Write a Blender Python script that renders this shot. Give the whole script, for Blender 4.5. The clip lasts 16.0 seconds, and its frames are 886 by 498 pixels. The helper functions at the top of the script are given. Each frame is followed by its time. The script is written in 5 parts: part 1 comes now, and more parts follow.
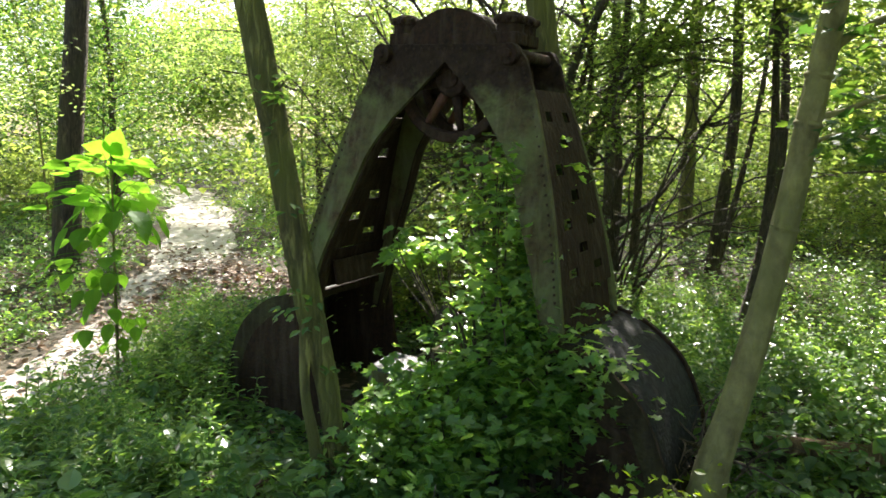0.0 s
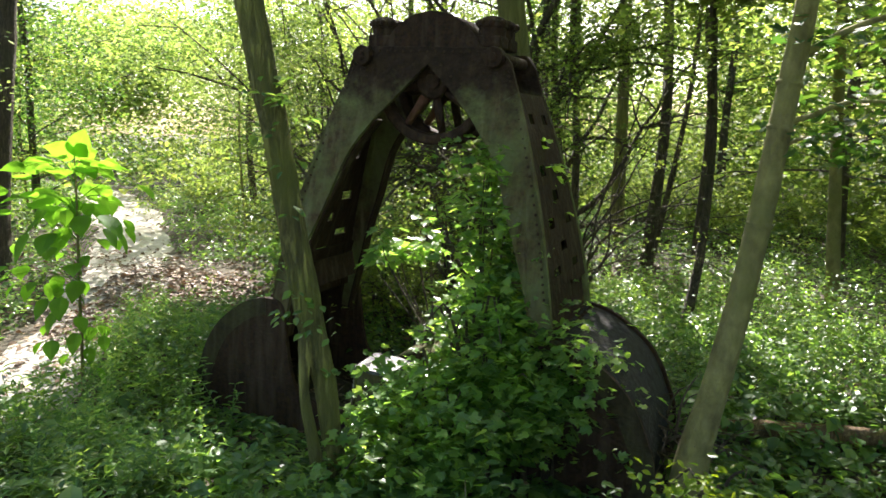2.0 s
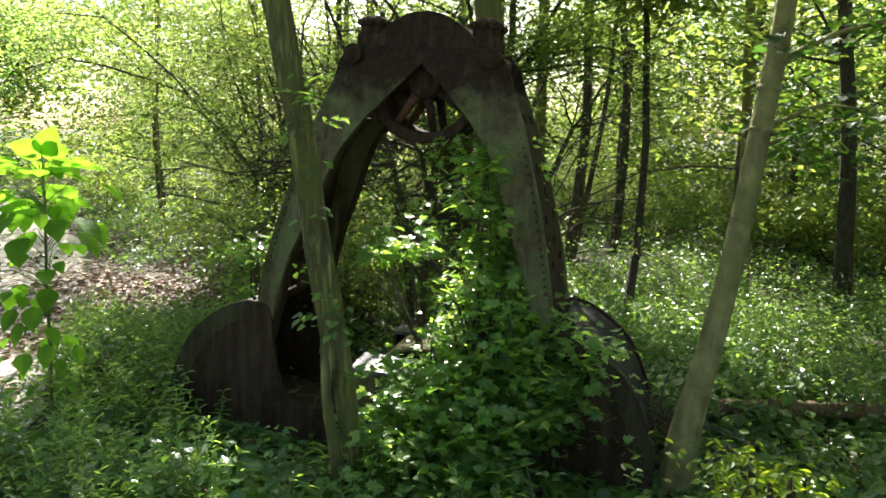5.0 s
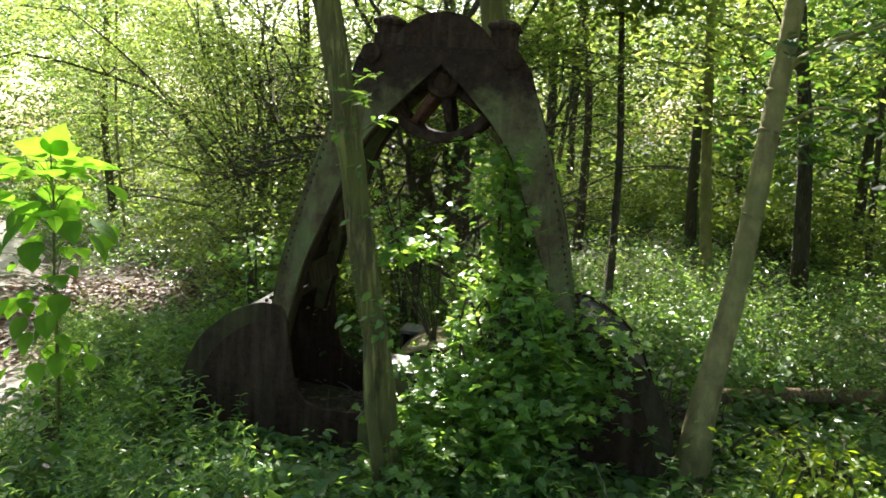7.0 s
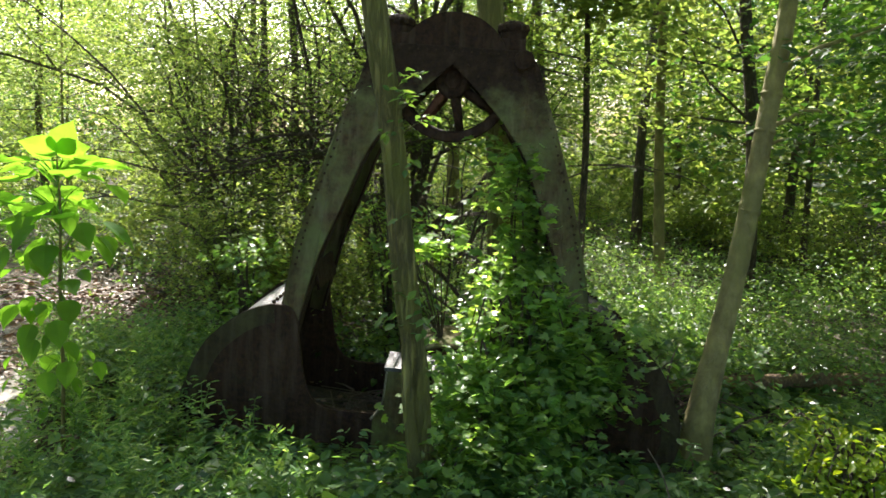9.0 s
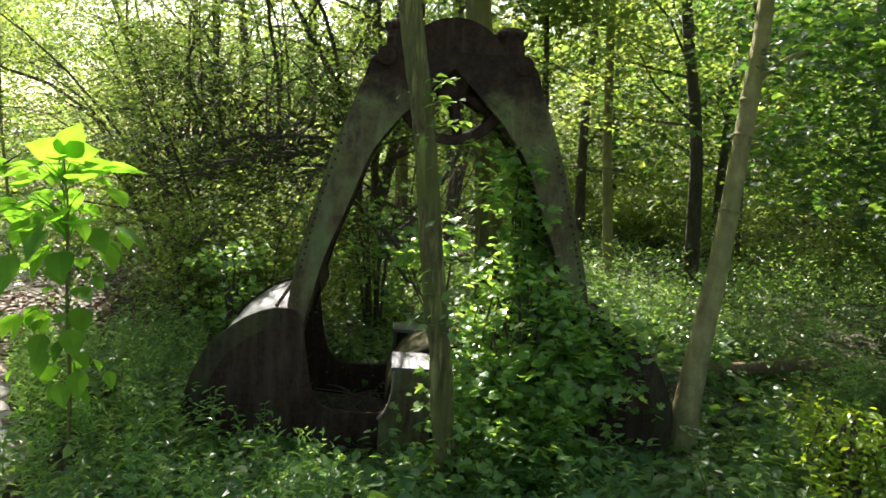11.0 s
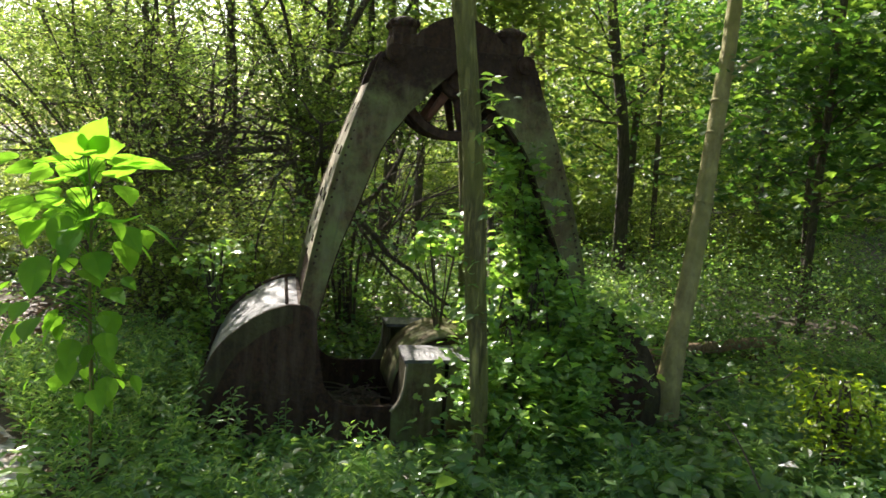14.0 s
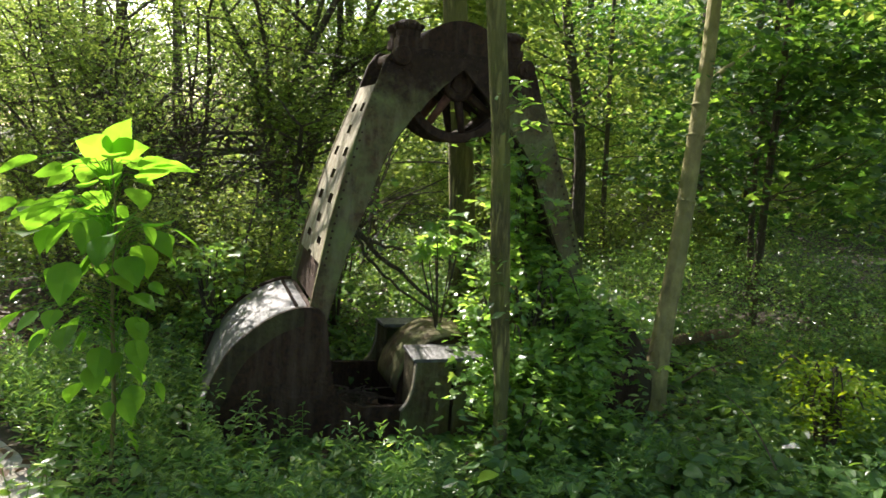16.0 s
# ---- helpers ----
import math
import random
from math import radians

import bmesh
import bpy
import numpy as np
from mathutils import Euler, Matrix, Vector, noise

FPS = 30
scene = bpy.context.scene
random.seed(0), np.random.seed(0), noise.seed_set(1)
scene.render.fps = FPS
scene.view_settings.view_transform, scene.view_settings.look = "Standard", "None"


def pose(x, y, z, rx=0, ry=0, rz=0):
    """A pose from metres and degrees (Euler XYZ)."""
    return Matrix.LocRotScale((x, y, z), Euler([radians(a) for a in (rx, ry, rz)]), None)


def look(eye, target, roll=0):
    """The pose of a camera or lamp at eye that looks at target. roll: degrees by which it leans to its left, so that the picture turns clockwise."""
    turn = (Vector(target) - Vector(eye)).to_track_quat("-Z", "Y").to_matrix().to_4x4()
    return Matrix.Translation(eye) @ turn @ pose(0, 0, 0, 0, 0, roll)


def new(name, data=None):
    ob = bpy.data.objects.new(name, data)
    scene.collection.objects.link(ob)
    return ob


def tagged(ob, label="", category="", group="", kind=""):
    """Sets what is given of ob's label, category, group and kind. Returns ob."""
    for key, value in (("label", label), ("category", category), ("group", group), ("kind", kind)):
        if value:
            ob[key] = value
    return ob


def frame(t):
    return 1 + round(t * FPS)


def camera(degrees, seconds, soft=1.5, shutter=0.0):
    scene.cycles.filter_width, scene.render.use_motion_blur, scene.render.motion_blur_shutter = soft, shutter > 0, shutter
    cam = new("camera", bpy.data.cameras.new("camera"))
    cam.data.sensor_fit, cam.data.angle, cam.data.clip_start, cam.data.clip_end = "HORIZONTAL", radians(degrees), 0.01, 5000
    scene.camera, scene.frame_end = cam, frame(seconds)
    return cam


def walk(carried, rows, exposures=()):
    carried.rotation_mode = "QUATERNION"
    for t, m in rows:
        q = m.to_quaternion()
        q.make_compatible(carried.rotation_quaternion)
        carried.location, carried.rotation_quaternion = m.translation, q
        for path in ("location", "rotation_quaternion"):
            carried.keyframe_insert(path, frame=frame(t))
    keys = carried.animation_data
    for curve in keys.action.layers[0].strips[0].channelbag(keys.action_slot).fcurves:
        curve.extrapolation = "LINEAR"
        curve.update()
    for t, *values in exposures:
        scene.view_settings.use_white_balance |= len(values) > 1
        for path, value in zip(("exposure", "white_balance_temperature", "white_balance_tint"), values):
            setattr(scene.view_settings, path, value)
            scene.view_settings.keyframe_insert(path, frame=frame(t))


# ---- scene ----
cam = camera(63.0, 16.0, soft=1.6)
METRES, EYE, TILT, LEAN, TURN = 4.5, 2.0, -9.0, 0.0, 0.0
ROWS = [
    (0.0, 0.0, 0.0, 0.0, -0.0, 0.0, -0.0),
    (0.5, -0.0277, -0.0022, 0.0012, -1.44, -0.02, 0.18),
    (1.0, -0.0549, -0.0044, 0.0012, -3.14, -0.03, 0.41),
    (1.5, -0.0789, -0.0078, 0.0025, -4.92, -0.08, 0.66),
    (2.0, -0.1037, -0.008, 0.0029, -6.75, -0.15, 0.91),
    (2.5, -0.1257, -0.0062, 0.0021, -8.42, -0.23, 1.13),
    (3.0, -0.1522, -0.0037, 0.0009, -9.99, -0.27, 1.32),
    (3.5, -0.1791, -0.0007, 0.0016, -11.47, -0.35, 1.51),
    (4.0, -0.2092, 0.0017, 0.005, -12.98, -0.46, 1.69),
    (4.5, -0.2396, 0.0058, 0.0085, -14.5, -0.58, 1.85),
    (7.0, -0.398, 0.0479, 0.013, -21.35, -0.87, 2.62),
    (7.5, -0.431, 0.059, 0.016, -22.76, -0.97, 2.76),
    (8.0, -0.4634, 0.0715, 0.0186, -24.29, -1.04, 2.95),
    (8.5, -0.4962, 0.0848, 0.02, -25.91, -1.16, 3.12),
    (9.0, -0.528, 0.0966, 0.0195, -27.58, -1.29, 3.28),
    (11.5, -0.6814, 0.157, 0.0337, -35.57, -1.9, 4.09),
    (12.0, -0.7111, 0.1719, 0.035, -37.11, -2.02, 4.25),
    (12.5, -0.7398, 0.1882, 0.037, -38.66, -2.15, 4.41),
    (13.0, -0.7678, 0.2049, 0.0379, -40.15, -2.3, 4.53),
    (13.5, -0.7939, 0.2214, 0.0388, -41.64, -2.48, 4.65),
    (14.0, -0.8192, 0.2409, 0.041, -43.16, -2.69, 4.77),
    (14.5, -0.8449, 0.2621, 0.0419, -44.69, -2.8, 4.9),
    (15.0, -0.8708, 0.2826, 0.044, -46.17, -2.9, 5.04),
    (15.5, -0.8953, 0.3009, 0.0489, -47.61, -3.06, 5.15),
    (16.0, -0.9192, 0.3197, 0.0533, -49.04, -3.2, 5.26),
]
walk(cam, [(t, pose(0, 0, EYE, TILT, LEAN, TURN) @ pose(METRES * x, METRES * y, METRES * z, 90 + pitch, roll, yaw)) for t, x, y, z, yaw, pitch, roll in ROWS],
     exposures=[(0.0, 2.24, 6500, 14), (8.0, 2.14, 6500, 14), (16.0, 2.09, 6600, 15)])

# ---- world, sun ----
SUN_DIR = Vector((0.18, 0.715, 0.67)).normalized()
world = bpy.data.worlds.new("world")
scene.world = world
world.use_nodes = True
wn = world.node_tree
sky = wn.nodes.new("ShaderNodeTexSky")
sky.sky_type = "NISHITA"
sky.sun_disc = False
sky.sun_elevation = math.asin(SUN_DIR.z)
sky.sun_rotation = math.atan2(SUN_DIR.x, SUN_DIR.y)
sky.air_density, sky.dust_density = 1.0, 2.5
wn.links.new(sky.outputs[0], wn.nodes["Background"].inputs[0])
wn.nodes["Background"].inputs[1].default_value = 0.10
sun = new("sun", bpy.data.lights.new("sun", "SUN"))
sun.data.energy, sun.data.angle, sun.data.color = 5.0, radians(0.53), (1.0, 0.95, 0.87)
sun.matrix_world = look(SUN_DIR * 40, (0, 0, 0))

# ---- materials ----


def nodes(name):
    m = bpy.data.materials.new(name)
    m.use_nodes = True
    t = m.node_tree
    return m, t, t.nodes["Principled BSDF"], t.nodes["Material Output"]


def add(t, kind, **inputs):
    n = t.nodes.new("ShaderNode" + kind)
    for k, v in inputs.items():
        n.inputs[k.replace("_", " ")].default_value = v
    return n


def ramp(t, source, stops):
    n = t.nodes.new("ShaderNodeValToRGB")
    e = n.color_ramp.elements
    while len(e) < len(stops):
        e.new(0.5)
    for el, (p, c) in zip(e, stops):
        el.position, el.color = p, (*c, 1)
    t.links.new(source, n.inputs[0])
    return n


def mix(t, fac, a, b):
    n = t.nodes.new("ShaderNodeMix")
    n.data_type = "RGBA"
    if isinstance(fac, float):
        n.inputs[0].default_value = fac
    else:
        t.links.new(fac, n.inputs[0])
    for sock, v in ((n.inputs[6], a), (n.inputs[7], b)):
        if isinstance(v, tuple):
            sock.default_value = (*v, 1)
        else:
            t.links.new(v, sock)
    return n.outputs[2]


def bump(t, bsdf, height, strength, distance=0.01):
    b = add(t, "Bump", Strength=strength, Distance=distance)
    t.links.new(height, b.inputs["Height"])
    t.links.new(b.outputs[0], bsdf.inputs["Normal"])


def leaf_material(name, stops, glow, sheen=0.33, through_share=0.45, gloss=0.4):
    """Thin leaf: coat of gloss, coloured body, and light that comes through from behind."""
    m, t, b, out = nodes(name)
    geo = t.nodes.new("ShaderNodeNewGeometry")
    col = ramp(t, geo.outputs["Random Per Island"], stops)
    nz = add(t, "TexNoise", Scale=3.0, Detail=3.0)
    tc = t.nodes.new("ShaderNodeTexCoord")
    t.links.new(tc.outputs["Object"], nz.inputs["Vector"])
    dark = ramp(t, nz.outputs[0], [(0.3, (0.65, 0.65, 0.65)), (0.7, (1.15, 1.15, 1.1))])
    mul = t.nodes.new("ShaderNodeMix")
    mul.data_type, mul.blend_type = "RGBA", "MULTIPLY"
    mul.inputs[0].default_value = 1.0
    t.links.new(col.outputs[0], mul.inputs[6])
    t.links.new(dark.outputs[0], mul.inputs[7])
    t.links.new(mul.outputs[2], b.inputs["Base Color"])
    b.inputs["Roughness"].default_value = sheen
    b.inputs["Specular IOR Level"].default_value = gloss
    tr = t.nodes.new("ShaderNodeBsdfTranslucent")
    tint = t.nodes.new("ShaderNodeMix")
    tint.data_type, tint.blend_type = "RGBA", "MULTIPLY"
    tint.inputs[0].default_value = 1.0
    tint.inputs[7].default_value = (*glow, 1)
    t.links.new(mul.outputs[2], tint.inputs[6])
    t.links.new(tint.outputs[2], tr.inputs[0])
    ms = t.nodes.new("ShaderNodeMixShader")
    ms.inputs[0].default_value = through_share
    t.links.new(b.outputs[0], ms.inputs[1])
    t.links.new(tr.outputs[0], ms.inputs[2])
    t.links.new(ms.outputs[0], out.inputs["Surface"])
    return m


LEAF_HERB = leaf_material("herb_leaf", [(0.0, (0.051, 0.118, 0.041)), (0.5, (0.089, 0.180, 0.057)), (1.0, (0.156, 0.25, 0.079))], (2.8, 2.5, 1.0), 0.32, 0.5, 0.48)
LEAF_SHRUB = leaf_material("shrub_leaf", [(0.0, (0.071, 0.150, 0.047)), (0.6, (0.140, 0.255, 0.072)), (1.0, (0.222, 0.33, 0.105))], (2.9, 2.7, 1.1), 0.30, 0.55, 0.5)
LEAF_TREE = leaf_material("tree_leaf", [(0.0, (0.065, 0.11, 0.025)), (0.5, (0.113, 0.17, 0.037)), (1.0, (0.173, 0.22, 0.050))], (3.4, 3.1, 2.3), 0.5, 0.52, 0.28)
LEAF_HONEY = leaf_material("honeysuckle_leaf", [(0.0, (0.05, 0.085, 0.028)), (0.5, (0.09, 0.138, 0.042)), (1.0, (0.145, 0.195, 0.062))], (3.3, 3.1, 1.5), 0.42, 0.58, 0.45)
LEAF_BIG = leaf_material("big_leaf", [(0.0, (0.046, 0.14, 0.030)), (1.0, (0.085, 0.20, 0.036))], (3.6, 3.1, 0.9), 0.55, 0.6, 0.1)
LEAF_YELLOW = leaf_material("yellow_leaf", [(0.0, (0.09, 0.18, 0.018)), (1.0, (0.21, 0.28, 0.03))], (2.6, 2.4, 0.6), 0.33, 0.55)
LEAF_DEEP = leaf_material("maple_leaf", [(0.0, (0.024, 0.065, 0.022)), (0.5, (0.045, 0.105, 0.032)), (1.0, (0.092, 0.16, 0.042))], (2.9, 2.7, 1.0), 0.45, 0.5, 0.35)
LEAF_LIME = leaf_material("lime_leaf", [(0.0, (0.11, 0.17, 0.045)), (0.5, (0.165, 0.235, 0.06)), (1.0, (0.225, 0.29, 0.08))], (3.0, 2.9, 2.4), 0.5, 0.52, 0.28)
LEAF_DRY = leaf_material("dry_leaf", [(0.0, (0.10, 0.06, 0.035)), (0.6, (0.19, 0.12, 0.07)), (1.0, (0.30, 0.21, 0.13))], (1.2, 1.0, 0.8), 0.6, 0.15)


def bark_material(name, dark, light, moss, moss_share, scale=9.0, fissure=0.6, along=0.16):
    m, t, b, out = nodes(name)
    tc = t.nodes.new("ShaderNodeTexCoord")
    mp = add(t, "Mapping", Scale=(1.0, 1.0, along))
    t.links.new(tc.outputs["Object"], mp.inputs[0])
    n1 = add(t, "TexNoise", Scale=scale * 4, Detail=6.0, Roughness=0.65)
    t.links.new(mp.outputs[0], n1.inputs["Vector"])
    n2 = add(t, "TexNoise", Scale=2.3, Detail=4.0)
    t.links.new(tc.outputs["Object"], n2.inputs["Vector"])
    vo = add(t, "TexVoronoi", Scale=scale * 5)
    vo.feature = "DISTANCE_TO_EDGE"
    mp2 = add(t, "Mapping", Scale=(1.0, 1.0, 0.09))
    warp = mix(t, 0.12, tc.outputs["Object"], n1.outputs["Color"])
    t.links.new(warp, mp2.inputs[0])
    t.links.new(mp2.outputs[0], vo.inputs["Vector"])
    crack = ramp(t, vo.outputs[0], [(0.0, (0, 0, 0)), (0.22, (1, 1, 1))])
    c0 = ramp(t, n1.outputs[0], [(0.32, dark), (0.68, light)])
    c1 = t.nodes.new("ShaderNodeMix")
    c1.data_type = "RGBA"
    t.links.new(mix(t, fissure, (1.0, 1.0, 1.0), crack.outputs[0]), c1.inputs[0])
    c1.inputs[6].default_value = (dark[0] * 0.6, dark[1] * 0.6, dark[2] * 0.6, 1)
    t.links.new(c0.outputs[0], c1.inputs[7])
    f = ramp(t, n2.outputs[0], [(0.62 - moss_share * 0.4, (0, 0, 0)), (0.75 - moss_share * 0.2, (0.85, 0.85, 0.85))])
    t.links.new(mix(t, f.outputs[0], c1.outputs[2], moss), b.inputs["Base Color"])
    b.inputs["Roughness"].default_value = 0.9
    h = t.nodes.new("ShaderNodeMath")
    h.operation = "MULTIPLY_ADD"
    h.inputs[1].default_value = fissure
    t.links.new(crack.outputs[0], h.inputs[0])
    t.links.new(n1.outputs[0], h.inputs[2])
    bump(t, b, h.outputs[0], 1.0, 0.03)
    return m


BARK_GREEN = bark_material("mossy_bark", (0.076, 0.068, 0.028), (0.36, 0.325, 0.105), (0.18, 0.19, 0.04), 0.55, 5.0, 0.6)
BARK_PALE = bark_material("smooth_bark", (0.13, 0.108, 0.043), (0.31, 0.28, 0.105), (0.15, 0.15, 0.045), 0.6, 2.2, 0.12, 0.7)
BARK_DARK = bark_material("dark_bark", (0.05, 0.038, 0.024), (0.19, 0.145, 0.09), (0.09, 0.095, 0.04), 0.35)
LOG_WOOD = bark_material("rotten_log_wood", (0.20, 0.12, 0.06), (0.46, 0.31, 0.16), (0.16, 0.14, 0.06), 0.2)
DEAD_WOOD = bark_material("dead_wood", (0.12, 0.085, 0.055), (0.32, 0.25, 0.18), (0.10, 0.11, 0.05), 0.3)


def steel_material(name, base, rust, grey, moss, moss_from, moss_to):
    """Weathered steel: rust, pale lichen streaks and moss in patches."""
    m, t, b, out = nodes(name)
    tc = t.nodes.new("ShaderNodeTexCoord")
    big = add(t, "TexNoise", Scale=3.4, Detail=8.0, Roughness=0.68)
    fine = add(t, "TexNoise", Scale=26.0, Detail=5.0, Roughness=0.7)
    streak = add(t, "TexNoise", Scale=11.0, Detail=4.0)
    mp = add(t, "Mapping", Scale=(1.6, 1.6, 0.22))
    t.links.new(tc.outputs["Object"], mp.inputs[0])
    t.links.new(mp.outputs[0], streak.inputs["Vector"])
    for n in (big, fine):
        t.links.new(tc.outputs["Object"], n.inputs["Vector"])
    c = mix(t, ramp(t, fine.outputs[0], [(0.35, (0, 0, 0)), (0.7, (1, 1, 1))]).outputs[0], base, rust)
    c = mix(t, ramp(t, streak.outputs[0], [(0.48, (0, 0, 0)), (0.72, (0.8, 0.8, 0.8))]).outputs[0], c, grey)
    c = mix(t, ramp(t, big.outputs[0], [(moss_from, (0, 0, 0)), (moss_to, (0.9, 0.9, 0.9))]).outputs[0], c, moss)
    t.links.new(c, b.inputs["Base Color"])
    t.links.new(ramp(t, fine.outputs[0], [(0.3, (0.65, 0.65, 0.65)), (0.7, (0.95, 0.95, 0.95))]).outputs[0], b.inputs["Roughness"])
    b.inputs["Specular IOR Level"].default_value = 0.15
    pit = add(t, "TexVoronoi", Scale=34.0, Randomness=1.0)
    t.links.new(tc.outputs["Object"], pit.inputs["Vector"])
    deep = t.nodes.new("ShaderNodeMath")
    deep.operation = "MULTIPLY_ADD"
    deep.inputs[1].default_value = 0.5
    t.links.new(pit.outputs["Distance"], deep.inputs[0])
    t.links.new(fine.outputs[0], deep.inputs[2])
    bump(t, b, deep.outputs[0], 0.8, 0.014)
    return m


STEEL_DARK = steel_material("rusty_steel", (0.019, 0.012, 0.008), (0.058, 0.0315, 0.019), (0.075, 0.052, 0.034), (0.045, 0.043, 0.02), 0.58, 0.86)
STEEL_EDGE = steel_material("mossy_edge_steel", (0.022, 0.018, 0.011), (0.05, 0.036, 0.02), (0.08, 0.066, 0.038), (0.068, 0.066, 0.028), 0.42, 0.70)
STEEL_MOSS = steel_material("mossy_steel", (0.05, 0.034, 0.018), (0.11, 0.076, 0.038), (0.165, 0.145, 0.085), (0.135, 0.155, 0.06), 0.38, 0.62)
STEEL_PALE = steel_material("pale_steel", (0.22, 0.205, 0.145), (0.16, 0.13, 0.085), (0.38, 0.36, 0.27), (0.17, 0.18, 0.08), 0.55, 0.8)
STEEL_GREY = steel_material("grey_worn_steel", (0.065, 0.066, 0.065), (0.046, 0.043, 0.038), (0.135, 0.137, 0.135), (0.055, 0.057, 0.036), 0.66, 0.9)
STEEL_GREY.node_tree.nodes["Principled BSDF"].inputs["Specular IOR Level"].default_value = 0.5
for link in list(STEEL_GREY.node_tree.nodes["Principled BSDF"].inputs["Roughness"].links):
    STEEL_GREY.node_tree.links.remove(link)
STEEL_GREY.node_tree.nodes["Principled BSDF"].inputs["Roughness"].default_value = 0.5
# Grey steel darkened to carry the shade on the right jaw's sheet.
STEEL_SHADED = steel_material("shaded_steel", (0.034, 0.034, 0.034), (0.024, 0.021, 0.018), (0.039, 0.039, 0.039), (0.03, 0.03, 0.02), 0.7, 0.9)
STEEL_RED = steel_material("red_rusted_steel", (0.09, 0.04, 0.025), (0.16, 0.075, 0.045), (0.10, 0.08, 0.06), (0.06, 0.06, 0.03), 0.7, 0.9)


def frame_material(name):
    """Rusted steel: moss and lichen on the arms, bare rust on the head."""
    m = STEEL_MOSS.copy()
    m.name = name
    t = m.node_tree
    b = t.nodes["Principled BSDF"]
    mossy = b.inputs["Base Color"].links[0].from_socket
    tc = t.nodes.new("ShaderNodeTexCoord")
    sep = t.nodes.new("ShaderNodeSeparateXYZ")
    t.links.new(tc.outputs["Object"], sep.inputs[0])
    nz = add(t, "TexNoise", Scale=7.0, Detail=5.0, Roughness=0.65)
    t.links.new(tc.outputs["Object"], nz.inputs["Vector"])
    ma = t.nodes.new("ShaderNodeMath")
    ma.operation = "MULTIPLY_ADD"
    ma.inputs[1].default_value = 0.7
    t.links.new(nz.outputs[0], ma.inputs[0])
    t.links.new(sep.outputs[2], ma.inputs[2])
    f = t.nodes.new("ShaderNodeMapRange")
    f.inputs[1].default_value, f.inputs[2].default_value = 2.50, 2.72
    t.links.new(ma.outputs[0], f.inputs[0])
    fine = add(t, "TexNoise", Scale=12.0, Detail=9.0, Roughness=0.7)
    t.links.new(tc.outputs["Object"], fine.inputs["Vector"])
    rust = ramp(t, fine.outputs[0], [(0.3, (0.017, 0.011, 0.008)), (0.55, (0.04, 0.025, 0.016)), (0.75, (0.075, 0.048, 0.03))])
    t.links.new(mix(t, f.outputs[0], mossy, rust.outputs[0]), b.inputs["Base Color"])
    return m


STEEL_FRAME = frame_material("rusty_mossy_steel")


def ground_material(name, stops, scale):
    m, t, b, out = nodes(name)
    tc = t.nodes.new("ShaderNodeTexCoord")
    n1 = add(t, "TexNoise", Scale=scale, Detail=8.0, Roughness=0.7)
    n2 = add(t, "TexNoise", Scale=0.9, Detail=4.0)
    for n in (n1, n2):
        t.links.new(tc.outputs["Object"], n.inputs["Vector"])
    c = ramp(t, n1.outputs[0], stops)
    c2 = mix(t, ramp(t, n2.outputs[0], [(0.4, (0, 0, 0)), (0.7, (0.6, 0.6, 0.6))]).outputs[0], c.outputs[0], stops[0][1])
    t.links.new(c2, b.inputs["Base Color"])
    b.inputs["Roughness"].default_value = 0.95
    bump(t, b, n1.outputs[0], 0.8, 0.03)
    return m


SOIL = ground_material("forest_soil", [(0.3, (0.035, 0.03, 0.018)), (0.55, (0.075, 0.06, 0.035)), (0.75, (0.13, 0.10, 0.06))], 14.0)
SAND = ground_material("trodden_earth", [(0.3, (0.28, 0.25, 0.20)), (0.55, (0.44, 0.41, 0.35)), (0.75, (0.56, 0.53, 0.47))], 9.0)

# ---- mesh helpers ----


def smoothed(me, on=True):
    me.polygons.foreach_set("use_smooth", [on] * len(me.polygons))


def part(name, bm, material, parent=None, label="", smooth=False):
    me = bpy.data.meshes.new(name)
    bmesh.ops.recalc_face_normals(bm, faces=bm.faces)
    bm.to_mesh(me)
    bm.free()
    me.materials.append(material)
    smoothed(me, smooth)
    ob = new(name, me)
    ob.parent = parent
    if label:
        ob["label"] = label
    return ob


def holder(name, label, category, m=None, group="", kind=""):
    ob = new(name)
    ob.empty_display_size = 0.1
    if m is not None:
        ob.matrix_world = m
    return tagged(ob, label, category, group, kind)


def box(bm, x0, y0, z0, x1, y1, z1, bevel=0.0):
    r = bmesh.ops.create_cube(bm, size=1.0, matrix=Matrix.LocRotScale(((x0 + x1) / 2, (y0 + y1) / 2, (z0 + z1) / 2), None, (x1 - x0, y1 - y0, z1 - z0)))
    if bevel:
        es = list({e for v in r["verts"] for e in v.link_edges})
        bmesh.ops.bevel(bm, geom=es, offset=bevel, segments=2, affect="EDGES", profile=0.5)


def cyl(bm, c, axis, r, length, seg=24, r2=None, bevel=0.0):
    q = Vector((0, 0, 1)).rotation_difference(Vector(axis))
    made = bmesh.ops.create_cone(bm, cap_ends=True, segments=seg, radius1=r, radius2=r if r2 is None else r2, depth=length, matrix=Matrix.LocRotScale(c, q, None))
    if bevel:
        caps = [f for v in made["verts"] for f in v.link_faces if len(f.verts) == seg]
        bmesh.ops.bevel(bm, geom=list({e for f in caps for e in f.edges}), offset=bevel, segments=2, affect="EDGES", profile=0.5)


